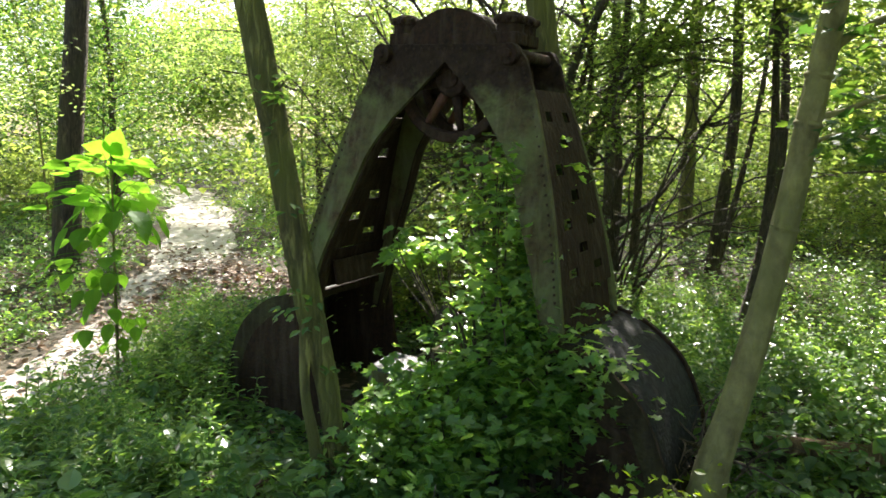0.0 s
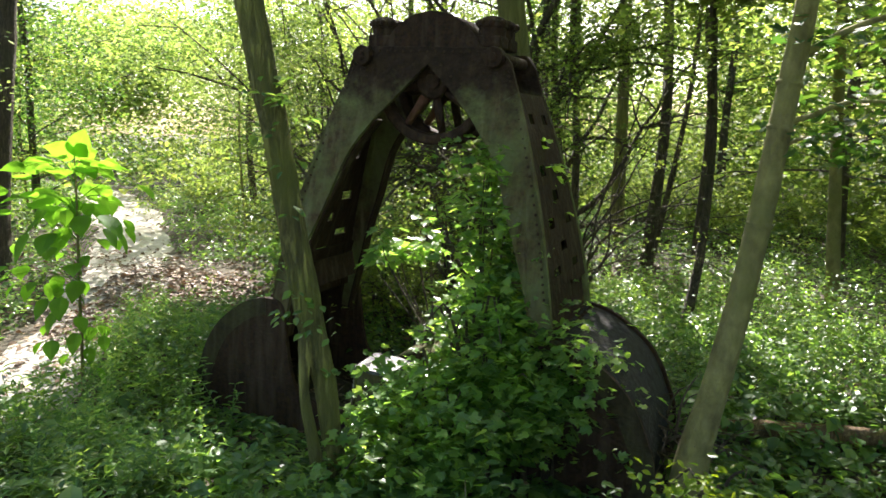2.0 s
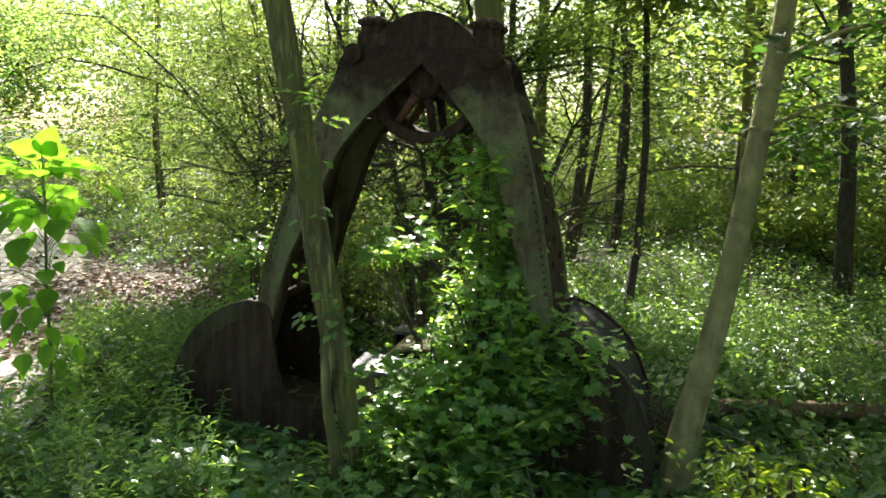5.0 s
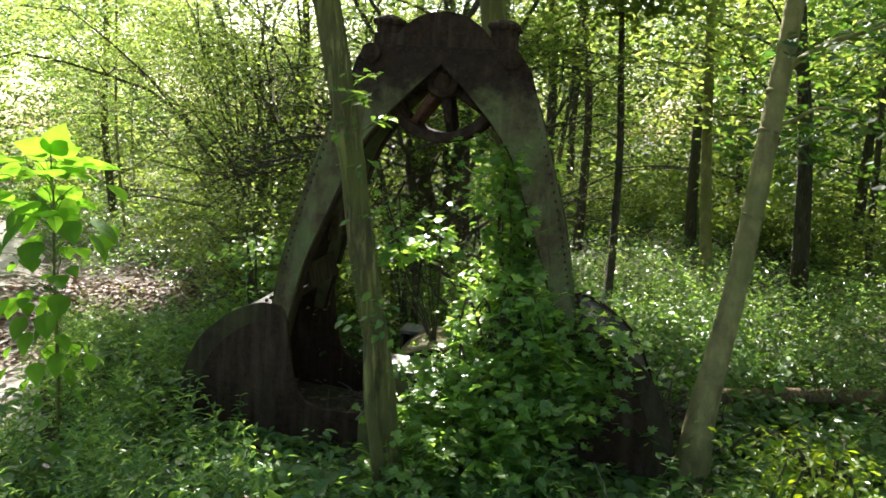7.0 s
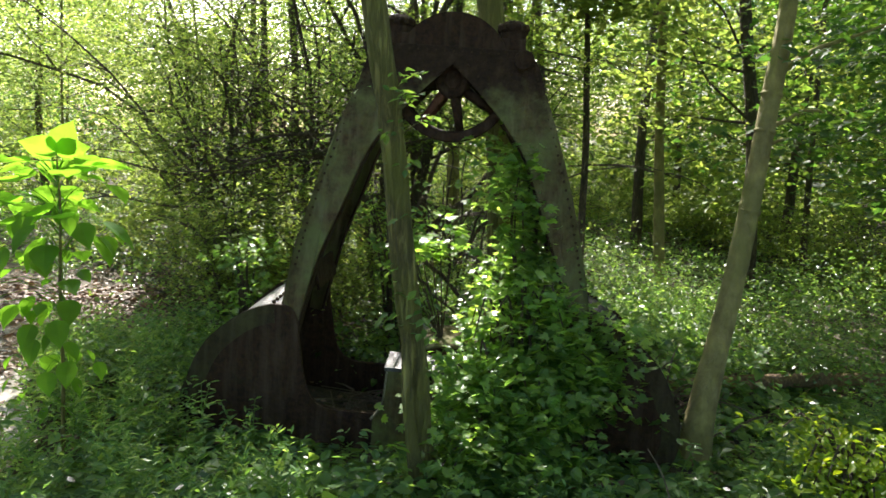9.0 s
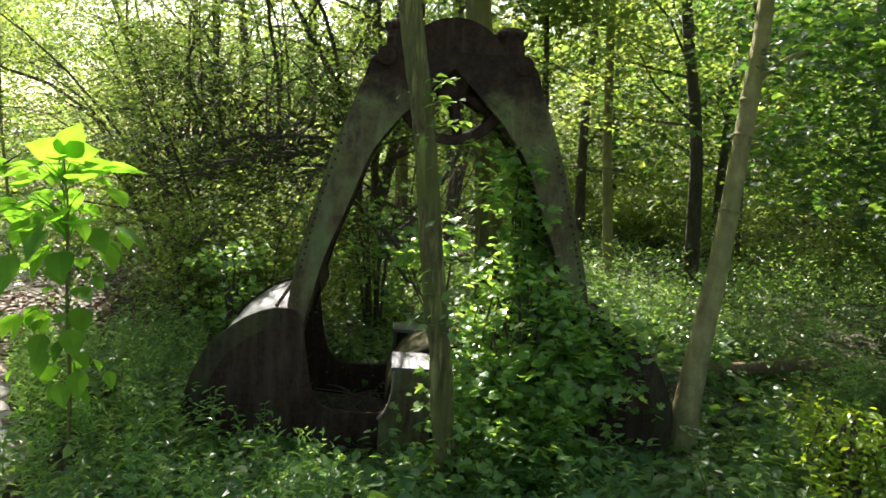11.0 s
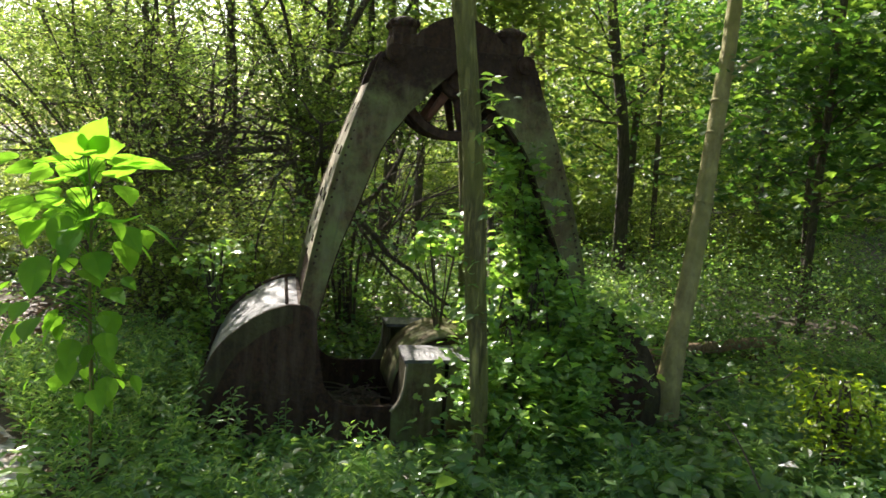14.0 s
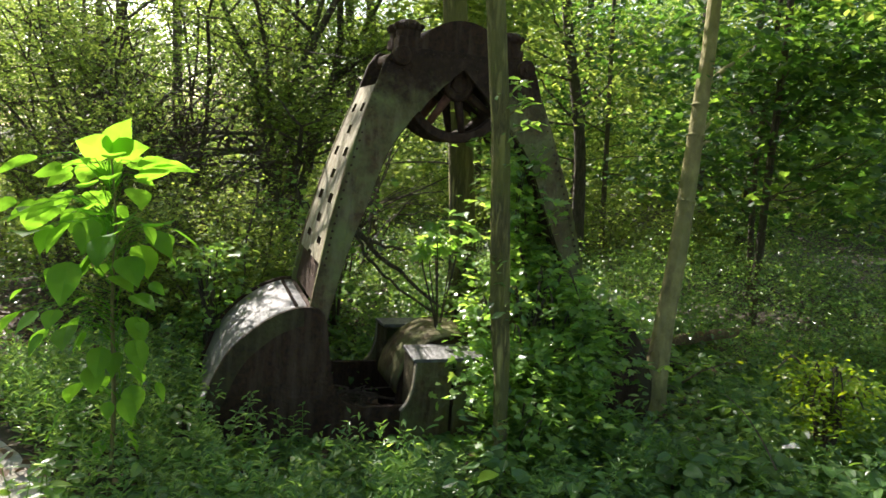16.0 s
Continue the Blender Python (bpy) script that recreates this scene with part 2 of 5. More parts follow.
def slab(bm, outline, place, d0, d1, bevel=0.004):
    """A plate: an outline of 2D points, set into space by place(p, d), from depth d0 to d1."""
    a = [bm.verts.new(place(p, d0)) for p in outline]
    b = [bm.verts.new(place(p, d1)) for p in outline]
    fs = [bm.faces.new(a), bm.faces.new(b[::-1])]
    n = len(outline)
    for i in range(n):
        fs.append(bm.faces.new((a[i], b[i], b[(i + 1) % n], a[(i + 1) % n])))
    if bevel:
        es = list({e for f in fs[:2] for e in f.edges})
        bmesh.ops.bevel(bm, geom=es, offset=bevel, segments=1, affect="EDGES")


def strip(bm, rows, thick):
    """A curved plate through rows of points, given thickness along its normals."""
    vs = [[bm.verts.new(p) for p in row] for row in rows]
    fs = [bm.faces.new((vs[i][j], vs[i + 1][j], vs[i + 1][j + 1], vs[i][j + 1])) for i in range(len(vs) - 1) for j in range(len(vs[0]) - 1)]
    bmesh.ops.recalc_face_normals(bm, faces=fs)
    bmesh.ops.solidify(bm, geom=fs, thickness=thick)


def spline(points, n):
    """Catmull-Rom through points, n samples in all."""
    p = np.array(points, float)
    p = np.vstack([2 * p[0] - p[1], p, 2 * p[-1] - p[-2]])
    out = []
    m = len(p) - 3
    for k in range(n):
        s = k / (n - 1) * m
        i = min(int(s), m - 1)
        u = s - i
        a, b, c, d = p[i], p[i + 1], p[i + 2], p[i + 3]
        out.append(0.5 * ((2 * b) + (c - a) * u + (2 * a - 5 * b + 4 * c - d) * u * u + (3 * b - a - 3 * c + d) * u ** 3))
    return np.array(out)


def tube_arrays(points, radii, seg=8, rough=0.0, rng=None):
    """Vertices and quads of a tapered, slightly knobbly stem."""
    p = np.asarray(points, float)
    n = len(p)
    tang = np.gradient(p, axis=0)
    tang /= np.linalg.norm(tang, axis=1)[:, None] + 1e-9
    ref = np.array([0.31, 0.95, 0.07]) if abs(tang[0][1]) < 0.9 else np.array([0.95, 0.1, 0.3])
    x = np.cross(tang, ref)
    x /= np.linalg.norm(x, axis=1)[:, None] + 1e-9
    y = np.cross(tang, x)
    ang = np.linspace(0, 2 * np.pi, seg, endpoint=False)
    r = np.asarray(radii, float)[:, None] * np.ones((1, seg))
    if rough and rng is not None:
        lobes = 1 + rough * 0.6 * np.sin(ang * 3 + 1.3)[None, :]
        r = r * lobes * (1 + rough * rng.standard_normal((n, seg)) * 0.35)
    v = p[:, None] + r[..., None] * (np.cos(ang)[None, :, None] * x[:, None] + np.sin(ang)[None, :, None] * y[:, None])
    idx = np.arange(n * seg).reshape(n, seg)
    nx = np.roll(idx, -1, axis=1)
    q = np.stack([idx[:-1], nx[:-1], nx[1:], idx[1:]], -1).reshape(-1, 4)
    return v.reshape(-1, 3), q


def mesh_object(name, verts, faces, material, parent=None, label="", smooth=False):
    """A mesh object from arrays; faces: one array with as many corners for all."""
    me = bpy.data.meshes.new(name)
    v, f = np.asarray(verts, np.float32), np.asarray(faces, np.int32)
    me.vertices.add(len(v))
    me.vertices.foreach_set("co", v.ravel())
    me.loops.add(f.size)
    me.loops.foreach_set("vertex_index", f.ravel())
    me.polygons.add(len(f))
    me.polygons.foreach_set("loop_start", np.arange(len(f), dtype=np.int32) * f.shape[1])
    me.update(calc_edges=True)
    me.materials.append(material)
    smoothed(me, smooth)
    ob = new(name, me)
    ob.parent = parent
    if label:
        ob["label"] = label
    return ob


def tubes(name, stems, material, parent=None, label="", seg=6):
    vs, fs, k = [], [], 0
    for pts, rad in stems:
        v, f = tube_arrays(pts, rad, seg)
        vs.append(v)
        fs.append(f + k)
        k += len(v)
    return mesh_object(name, np.vstack(vs), np.vstack(fs), material, parent, label, True)


# Leaf outlines: along the midrib, across, lift; triangles.
SIMPLE = (np.array([(0, 0, 0), (0.45, 0.5, 0.08), (1, 0, -0.06), (0.45, -0.5, 0.08)]), np.array([(0, 1, 2), (0, 2, 3)]))
OVAL = (np.array([(0, 0, 0), (0.22, 0.36, 0.05), (0.5, 0.5, 0.07), (0.78, 0.3, 0.03), (1, 0, -0.08), (0.78, -0.3, 0.03), (0.5, -0.5, 0.07), (0.22, -0.36, 0.05), (0.5, 0, -0.01)]),
        np.array([(8, 0, 1), (8, 1, 2), (8, 2, 3), (8, 3, 4), (8, 4, 5), (8, 5, 6), (8, 6, 7), (8, 7, 0)]))
LOBED = (np.array([(0.05, 0, 0), (0.0, 0.22, 0.02), (0.3, 0.5, 0.06), (0.38, 0.26, 0.04), (0.72, 0.34, 0.05), (0.68, 0.14, 0.02), (1, 0, -0.08),
                   (0.68, -0.14, 0.02), (0.72, -0.34, 0.05), (0.38, -0.26, 0.04), (0.3, -0.5, 0.06), (0.0, -0.22, 0.02), (0.35, 0, -0.02)]),
         np.array([(12, i, (i + 1) % 12) for i in range(12)]))


def broad_leaf():
    """A wide pointed leaf, folded along its midrib and curling down at the tip."""
    st = [(0.0, 0.10), (0.10, 0.36), (0.28, 0.50), (0.5, 0.46), (0.7, 0.31), (0.86, 0.13), (1.0, 0.0)]
    v, f = [], []
    for t, w in st:
        sag = -0.22 * t * t
        v += [(t, -w, sag + 0.10 * w), (t, 0, sag), (t, w, sag + 0.10 * w)]
    for k in range(len(st) - 1):
        for j in (0, 1):
            a, b, c, d = 3 * k + j, 3 * k + j + 1, 3 * k + j + 4, 3 * k + j + 3
            f += [(a, b, c), (a, c, d)]
    return np.array(v), np.array(f)


BROAD = broad_leaf()


def leaf_cloud(name, base, axis, normal, length, width, template, material, parent=None, label=""):
    """Many leaves as one mesh: a base point, a direction, a facing, a length and a width each."""
    tv, tf = template
    a = axis / (np.linalg.norm(axis, axis=1)[:, None] + 1e-9)
    n = normal - a * np.sum(normal * a, axis=1)[:, None]
    n /= np.linalg.norm(n, axis=1)[:, None] + 1e-9
    s = np.cross(n, a)
    L = np.asarray(length)[:, None, None]
    W = np.asarray(width)[:, None, None]
    v = base[:, None] + L * tv[None, :, 0:1] * a[:, None] + W * tv[None, :, 1:2] * s[:, None] + L * tv[None, :, 2:3] * n[:, None]
    f = tf[None] + (np.arange(len(base)) * len(tv))[:, None, None]
    return mesh_object(name, v.reshape(-1, 3), f.reshape(-1, 3), material, parent, label)


def spray_leaves(rng, twigs, per, reach, size, droop=0.25, flat=0.5):
    """Leaves round twig ends, in loose, nearly level sprays."""
    n = len(twigs) * per
    c = np.repeat(twigs, per, axis=0)
    heading = np.repeat(rng.uniform(0, 2 * np.pi, len(twigs)), per)
    off = rng.normal(0, reach, (n, 3)) * np.array([1, 1, 0.35])
    base = c + off
    th = heading + rng.normal(0, 1.3, n)
    axis = np.stack([np.cos(th), np.sin(th), -droop + rng.normal(0, 0.3, n)], 1)
    normal = np.stack([rng.normal(0, flat, n), rng.normal(0, flat, n), np.ones(n)], 1)
    length = size * rng.uniform(0.6, 1.25, n)
    return base, axis, normal, length


def ellipsoid_points(rng, c, r, n, shell=0.5):
    d = rng.standard_normal((n, 3))
    d /= np.linalg.norm(d, axis=1)[:, None]
    k = (shell + (1 - shell) * rng.random(n)) ** 0.6
    return np.array(c) + d * np.array(r) * k[:, None]


# ---- ground ----


def lift(x, y):
    """Height of the forest floor."""
    x, y = np.asarray(x, float), np.asarray(y, float)
    z = -0.16 - 0.045 * np.clip(x, -8, 8) + 0.05 * np.clip(y - 5.5, 0, 7) + 0.06 * np.clip(3.2 - y, 0, 4)
    z = z - 0.12 * np.exp(-((x + 0.7) / 0.9) ** 2 - ((y - 4.72) / 0.45) ** 2)
    return z + 0.05 * np.sin(x * 1.3 + y * 0.7) + 0.04 * np.sin(y * 1.9 - x * 0.8)


def build_ground():
    xs = np.concatenate([[-400, -120, -60], np.linspace(-30, 30, 121), [60, 120, 400]])
    ys = np.concatenate([[-400, -120, -40], np.linspace(-10, 40, 101), [70, 140, 400]])
    gx, gy = np.meshgrid(xs, ys)
    v = np.stack([gx, gy, lift(gx, gy)], -1).reshape(-1, 3)
    i = np.arange(v.shape[0]).reshape(gx.shape)
    f = np.stack([i[:-1, :-1], i[:-1, 1:], i[1:, 1:], i[1:, :-1]], -1).reshape(-1, 4)
    tagged(mesh_object("ground", v, f, SOIL, smooth=True), "dark forest soil with leaf litter", "ground", kind="structure")
    mid = spline([(-5.2, -6), (-4.9, 0), (-4.3, 3), (-3.35, 5), (-3.15, 6.6), (-3.2, 8.2), (-3.65, 10.5), (-4.7, 14), (-6.8, 19), (-12, 25)], 90)
    tang = np.gradient(mid, axis=0)
    side = np.stack([tang[:, 1], -tang[:, 0]], 1) / np.linalg.norm(tang, axis=1)[:, None]
    rows = []
    rng = np.random.default_rng(5)
    for k in np.linspace(-1, 1, 9):
        w = 0.55 + 0.1 * np.sin(np.arange(90) * 0.7 + k * 3) + 0.25 * np.clip((mid[:, 1] - 9) / 8, 0, 1)
        p = mid + side * (k * w)[:, None]
        rows.append(np.stack([p[:, 0], p[:, 1], lift(p[:, 0], p[:, 1]) + 0.02 * (1 - k ** 4) - 0.008 + rng.normal(0, 0.003, 90)], 1))
    v = np.stack(rows, 1).reshape(-1, 3)
    i = np.arange(len(v)).reshape(90, 9)
    f = np.stack([i[:-1, :-1], i[:-1, 1:], i[1:, 1:], i[1:, :-1]], -1).reshape(-1, 4)
    tagged(mesh_object("path", v, f, SAND, smooth=True), "pale trodden earth footpath through the wood", "footpath", kind="structure")
    return mid


TRAIL = build_ground()

# ---- the clamshell bucket ----
BUCKET = Matrix.Translation((0.18, 5.041, 0)) @ Matrix.Rotation(radians(-30.8), 4, "Z") @ Matrix.Translation((-0.175, 0, 0)) @ Matrix.Rotation(radians(2.96), 4, "Y") @ Matrix.Translation((0, 0.04, 0))

# Outer and inner edge of an arm, from the shoulder down: across, up.
ARM_OUT = [(0.50, 2.58), (0.58, 2.49), (0.643, 2.31), (0.758, 1.99), (0.861, 1.66), (0.947, 1.33), (1.005, 1.06), (1.053, 0.78), (1.09, 0.5)]
ARM_IN = [(0.0, 2.472), (0.16, 2.32), (0.40, 2.06), (0.545, 1.85), (0.68, 1.49), (0.82, 1.13), (0.915, 0.76), (0.98, 0.48)]


def frame_depth(c):
    """Half the distance between the front and the back frame at height c."""
    return min(0.50, max(0.275, 0.383 - 0.178 * (c - 1.7)))


def build_bucket():
    root = holder("clamshell_bucket", "huge rusty steel clamshell grab bucket standing in undergrowth", "grab bucket", BUCKET)
    for side in (-1, 1):  # front, back
        def on(p, d, side=side):
            return (p[0], side * (frame_depth(p[1]) + d), p[1])
        # head plate with the pointed notch
        half_out = [(0.50, 2.585), (0.58, 2.49), (0.64, 2.31)]
        half_in = [(0.365, 2.105), (0.16, 2.322)]
        right = half_out + half_in
        outline = right + [(0.0, 2.478)] + [(-x, z) for x, z in right[::-1]]
        bm = bmesh.new()
        slab(bm, outline, on, -0.018, 0.018)
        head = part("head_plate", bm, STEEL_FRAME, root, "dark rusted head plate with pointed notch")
        for x in (-1, 1):
            # one flange of an arm: slightly bowed, mossy
            o = spline([(a * x, b) for a, b in ARM_OUT[2:]], 22)
            i = spline([(a * x, b) for a, b in [(0.345, 2.13)] + ARM_IN[2:]], 22)
            bm = bmesh.new()
            slab(bm, [tuple(p) for p in o] + [tuple(p) for p in i[::-1]], on, -0.012, 0.024)
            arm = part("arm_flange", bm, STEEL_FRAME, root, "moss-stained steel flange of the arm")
            # inward lip along the inner edge
            bm = bmesh.new()
            strip(bm, [[(p[0], side * (frame_depth(p[1]) - 0.015), p[1]), (p[0], side * (frame_depth(p[1]) - 0.11), p[1])] for p in i[2:]], 0.014)
            part("flange_lip", bm, STEEL_DARK, root)
            # shoulder pin
            bm = bmesh.new()
            cyl(bm, (0.475 * x, side * 0.30, 2.52), (0, 1, 0), 0.066, 0.09, 24, bevel=0.008)
            cyl(bm, (0.475 * x, side * 0.335, 2.52), (0, 1, 0), 0.03, 0.05, 6)
            part("shoulder_pin", bm, STEEL_DARK, root, smooth=False)
            # pair of bearing caps on the shoulder, towards the front
            if side < 0:
                for y in (-0.155, 0.03):
                    bm = bmesh.new()
                    box(bm, 0.395 * x - 0.088, y - 0.085, 2.585, 0.395 * x + 0.088, y + 0.085, 2.665, 0.012)
                    cyl(bm, (0.395 * x, y, 2.69), (0, 0, 1), 0.088, 0.07, 20)
                    cyl(bm, (0.395 * x, y, 2.74), (0, 0, 1), 0.103, 0.05, 20, 0.094, bevel=0.012)
                    bmesh.ops.create_icosphere(bm, subdivisions=3, radius=0.088, matrix=Matrix.Translation((0.395 * x, y, 2.755)) @ Matrix.Diagonal((1, 1, 0.45, 1)))
                    for k in range(8):
                        e = k * 0.785 + 0.3
                        bmesh.ops.create_icosphere(bm, subdivisions=2, radius=0.024, matrix=Matrix.Translation((0.395 * x + 0.092 * math.cos(e), y + 0.092 * math.sin(e), 2.745)))
                    cap = part("bearing_cap", bm, STEEL_DARK, root, "stubby round bearing cap of dark rusted steel")
                    bm = bmesh.new()
                    cyl(bm, (0.395 * x, y, 2.722), (0, 0, 1), 0.09, 0.014, 20)
                    part("collar", bm, STEEL_DARK, cap)
        # arched guard of the head
        bm = bmesh.new()
        arc = [(0.388 * math.sin(k), 2.425 + 0.388 * math.cos(k)) for k in np.linspace(-1.19, 1.19, 23)]
        slab(bm, arc, on, -0.05, -0.019, 0.003)
        part("guard_cheek", bm, STEEL_DARK, root)
        # rivets in rows along the head plate
        proto = None
        spots = [(0.06 * k, 2.555) for k in range(-7, 8)] + [(s * (0.10 + 0.075 * k), 2.47 - 0.072 * k) for k in range(4) for s in (-1, 1)]
        spots += [(s * (0.42 + 0.045 * k), 2.355) for k in range(4) for s in (-1, 1)] + [(s * (0.40 + 0.05 * k), 2.43) for k in range(3) for s in (-1, 1)]
        for x in (-1, 1):
            edge = spline([(a * x, b) for a, b in ARM_OUT[1:7]], 30)
            spots += [(p[0] - 0.035 * x, p[1]) for p in edge]
        for px, pz in spots:
            if proto is None:
                bm = bmesh.new()
                bmesh.ops.create_icosphere(bm, subdivisions=1, radius=0.010, matrix=Matrix.Diagonal((1, 0.45, 1, 1)))
                proto = part("rivet", bm, STEEL_DARK, head, smooth=True)
                rv = proto
            else:
                rv = new("rivet", proto.data)
                rv.parent = head
            rv.location = (px, side * (frame_depth(pz) + 0.021), pz)
    # guard cover over the sheaves
    bm = bmesh.new()
    strip(bm, [[(0.392 * math.sin(k), y, 2.425 + 0.392 * math.cos(k)) for y in np.linspace(-0.25, 0.25, 4)] for k in np.linspace(-1.05, 1.05, 21)], 0.014)
    part("guard_cover", bm, STEEL_DARK, root, smooth=True)
    # cross plates between the two frames at the shoulders
    for x in (-1, 1):
        bm = bmesh.new()
        cyl(bm, (0.475 * x, 0, 2.52), (0, 1, 0), 0.042, 0.57, 20)
        part("shoulder_rod", bm, STEEL_DARK, root, smooth=True)
        # perforated web plate of the arm
        line = spline([(a * x, b) for a, b in ARM_OUT[2:7]], 41)
        cols = 13
        bm = bmesh.new()
        grid = []
        for k, (px, pz) in enumerate(line):
            d = frame_depth(pz) - 0.012
            grid.append([bm.verts.new((px - 0.006 * x, -d + 2 * d * j / (cols - 1), pz)) for j in range(cols)])
        holes = set()
        for n, k in enumerate(range(4, 40, 5)):
            cs = (2, 8) if n % 2 == 0 else (5,)
            for c in cs:
                holes |= {(k + u, c + v) for u in (0, 1) for v in (0, 1)}
        fs = [bm.faces.new((grid[k][j], grid[k + 1][j], grid[k + 1][j + 1], grid[k][j + 1])) for k in range(40) for j in range(cols - 1) if (k, j) not in holes]
        bmesh.ops.recalc_face_normals(bm, faces=fs)
        bmesh.ops.solidify(bm, geom=fs, thickness=0.012)
        # sun on the left web and shade on the right are put into the steel
        web = part("arm_web", bm, STEEL_PALE if x < 0 else STEEL_DARK, root, "weathered web plate with square holes, sunlit tone in its colour" if x < 0 else "rusted web plate with square holes, shaded tone in its colour")
        # its inner side takes dark rusty steel for the shade inside the arm
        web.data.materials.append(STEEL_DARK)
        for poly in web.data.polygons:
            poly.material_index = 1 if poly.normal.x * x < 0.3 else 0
        # dark unpierced foot of the web
        foot = spline([(a * x, b) for a, b in ((0.998, 1.085), (1.03, 0.93), (1.058, 0.79))], 8)
        bm = bmesh.new()
        strip(bm, [[(px - 0.03 * x, y, pz) for y in (-0.44, -0.15, 0.15, 0.44)] for px, pz in foot], 0.014)
        part("web_foot", bm, STEEL_DARK, root, "dark rusted foot of the web plate")
        # stay plate inside the arm at its foot
        bm = bmesh.new()
        strip(bm, [[(x * (0.90 - 0.02 * k), y, 1.02 - 0.09 * k) for y in (-0.30, 0, 0.30)] for k in range(3)], 0.02)
        part("stay_plate", bm, STEEL_DARK, root)
    # axle and sheaves
    bm = bmesh.new()
    cyl(bm, (0, 0, 2.37), (0, 1, 0), 0.06, 0.44, 20, bevel=0.006)
    part("axle", bm, STEEL_DARK, root, smooth=False)
    for y in (-0.15, 0.15):
        sheave = holder("sheave", "spoked cast sheave wheel", "")
        sheave.parent = root
        del sheave["label"]
        sheave.location = (0, y, 2.37)
        prof = [(0.36, -0.045), (0.415, -0.05), (0.425, -0.042), (0.395, -0.016), (0.395, 0.016), (0.425, 0.042), (0.415, 0.05), (0.36, 0.045), (0.35, 0.02), (0.35, -0.02)]
        bm = bmesh.new()
        seg = 56
        rings = [[bm.verts.new((r * math.cos(2 * math.pi * k / seg), w, r * math.sin(2 * math.pi * k / seg))) for r, w in prof] for k in range(seg)]
        for k in range(seg):
            for j in range(len(prof)):
                bm.faces.new((rings[k][j], rings[(k + 1) % seg][j], rings[(k + 1) % seg][(j + 1) % len(prof)], rings[k][(j + 1) % len(prof)]))
        part("rim", bm, STEEL_DARK, sheave, smooth=False)
        bm = bmesh.new()
        cyl(bm, (0, 0, 0), (0, 1, 0), 0.12, 0.12, 28, bevel=0.02)
        part("hub", bm, STEEL_DARK, sheave)
        for k in range(8):
            a = 2 * math.pi * (k + 0.25) / 8
            bm = bmesh.new()
            p0, p1 = Vector((math.cos(a), 0, math.sin(a))) * 0.09, Vector((math.cos(a), 0, math.sin(a))) * 0.36
            cyl(bm, (p0 + p1) / 2, p1 - p0, 0.036, (p1 - p0).length, 10, 0.025)
            part("spoke", bm, STEEL_RED if k % 4 == 1 else STEEL_DARK, sheave, smooth=True)
    # the two jaws
    outer = [(1.04, 0.775), (1.14, 0.77), (1.28, 0.72), (1.40, 0.645), (1.55, 0.51), (1.64, 0.37), (1.70, 0.22), (1.75, 0.05), (1.73, -0.18), (1.56, -0.42)]
    curve = spline(outer, 30)
    for x in (-1, 1):
        jaw = holder("jaw", "", "")
        jaw.parent = root
        jaw["label"] = "scoop-shaped steel jaw of the bucket"
        if x > 0:  # stands a little more closed
            jaw.matrix_local = Matrix.Translation((0.6, 0, -0.27)) @ Matrix.Rotation(-0.06, 4, "Y") @ Matrix.Translation((-0.6, 0, 0.3))
        for side in (-1, 1):
            bm = bmesh.new()
            plate = [(x * a, b) for a, b in curve] + [(x * a, b) for a, b in ((0.9, -0.52), (0.012, -0.55), (0.012, 0.05), (0.66, 0.052), (0.735, 0.062), (0.79, 0.088), (0.83, 0.13), (0.856, 0.19), (0.885, 0.31), (0.918, 0.52), (0.932, 0.66), (0.955, 0.725), (0.99, 0.762))]
            slab(bm, plate, lambda p, d, s=side: (p[0], s * (0.515 + d), p[1]), 0.0, 0.035, 0.006)
            part("end_plate", bm, STEEL_DARK, jaw, "dark rusted rounded end plate")
            # stiffening band along the curved edge
            bm = bmesh.new()
            band = [Vector((x * a, side * 0.553, b)) for a, b in curve]
            ctr = Vector((x * 1.05, side * 0.553, 0.05))
            strip(bm, [[p, p + (ctr - p).normalized() * 0.13] for p in band[2:]], 0.012)
            part("edge_band", bm, STEEL_EDGE, jaw, "mossy band along the curved edge")
        bm = bmesh.new()
        shrunk = [(1.05 + (a - 1.05) * 0.965, 0.0 + b * 0.975) for a, b in curve]
        strip(bm, [[(x * a, y, b) for y in np.linspace(-0.514, 0.514, 9)] for a, b in shrunk], 0.018)
        sheet = part("curved_sheet", bm, STEEL_GREY if x < 0 else STEEL_SHADED, jaw, "curved grey back sheet of the jaw" if x < 0 else "curved back sheet of the jaw, shade in its dark grey", smooth=True)
        bm = bmesh.new()
        strip(bm, [[(x * a, y, b) for y in (-0.514, 0.514)] for a, b in ((1.50, -0.40), (1.2, -0.47), (0.9, -0.50), (0.012, -0.52))], 0.02)
        part("floor_sheet", bm, STEEL_DARK, jaw)
        proto = None
        for k in range(11):
            if proto is None:
                bm = bmesh.new()
                bmesh.ops.create_icosphere(bm, subdivisions=1, radius=0.016)
                proto = part("rivet", bm, STEEL_DARK, sheet, smooth=True)
                rv = proto
            else:
                rv = new("rivet", proto.data)
                rv.parent = sheet
            rv.location = (x * 1.135, -0.42 + 0.084 * k, 0.762)
        # inner edge angle on the sheet
        bm = bmesh.new()
        box(bm, min(x * 1.03, x * 1.06), -0.512, 0.70, max(x * 1.03, x * 1.06), 0.512, 0.762, 0.005)
        part("top_bar", bm, STEEL_DARK, jaw)
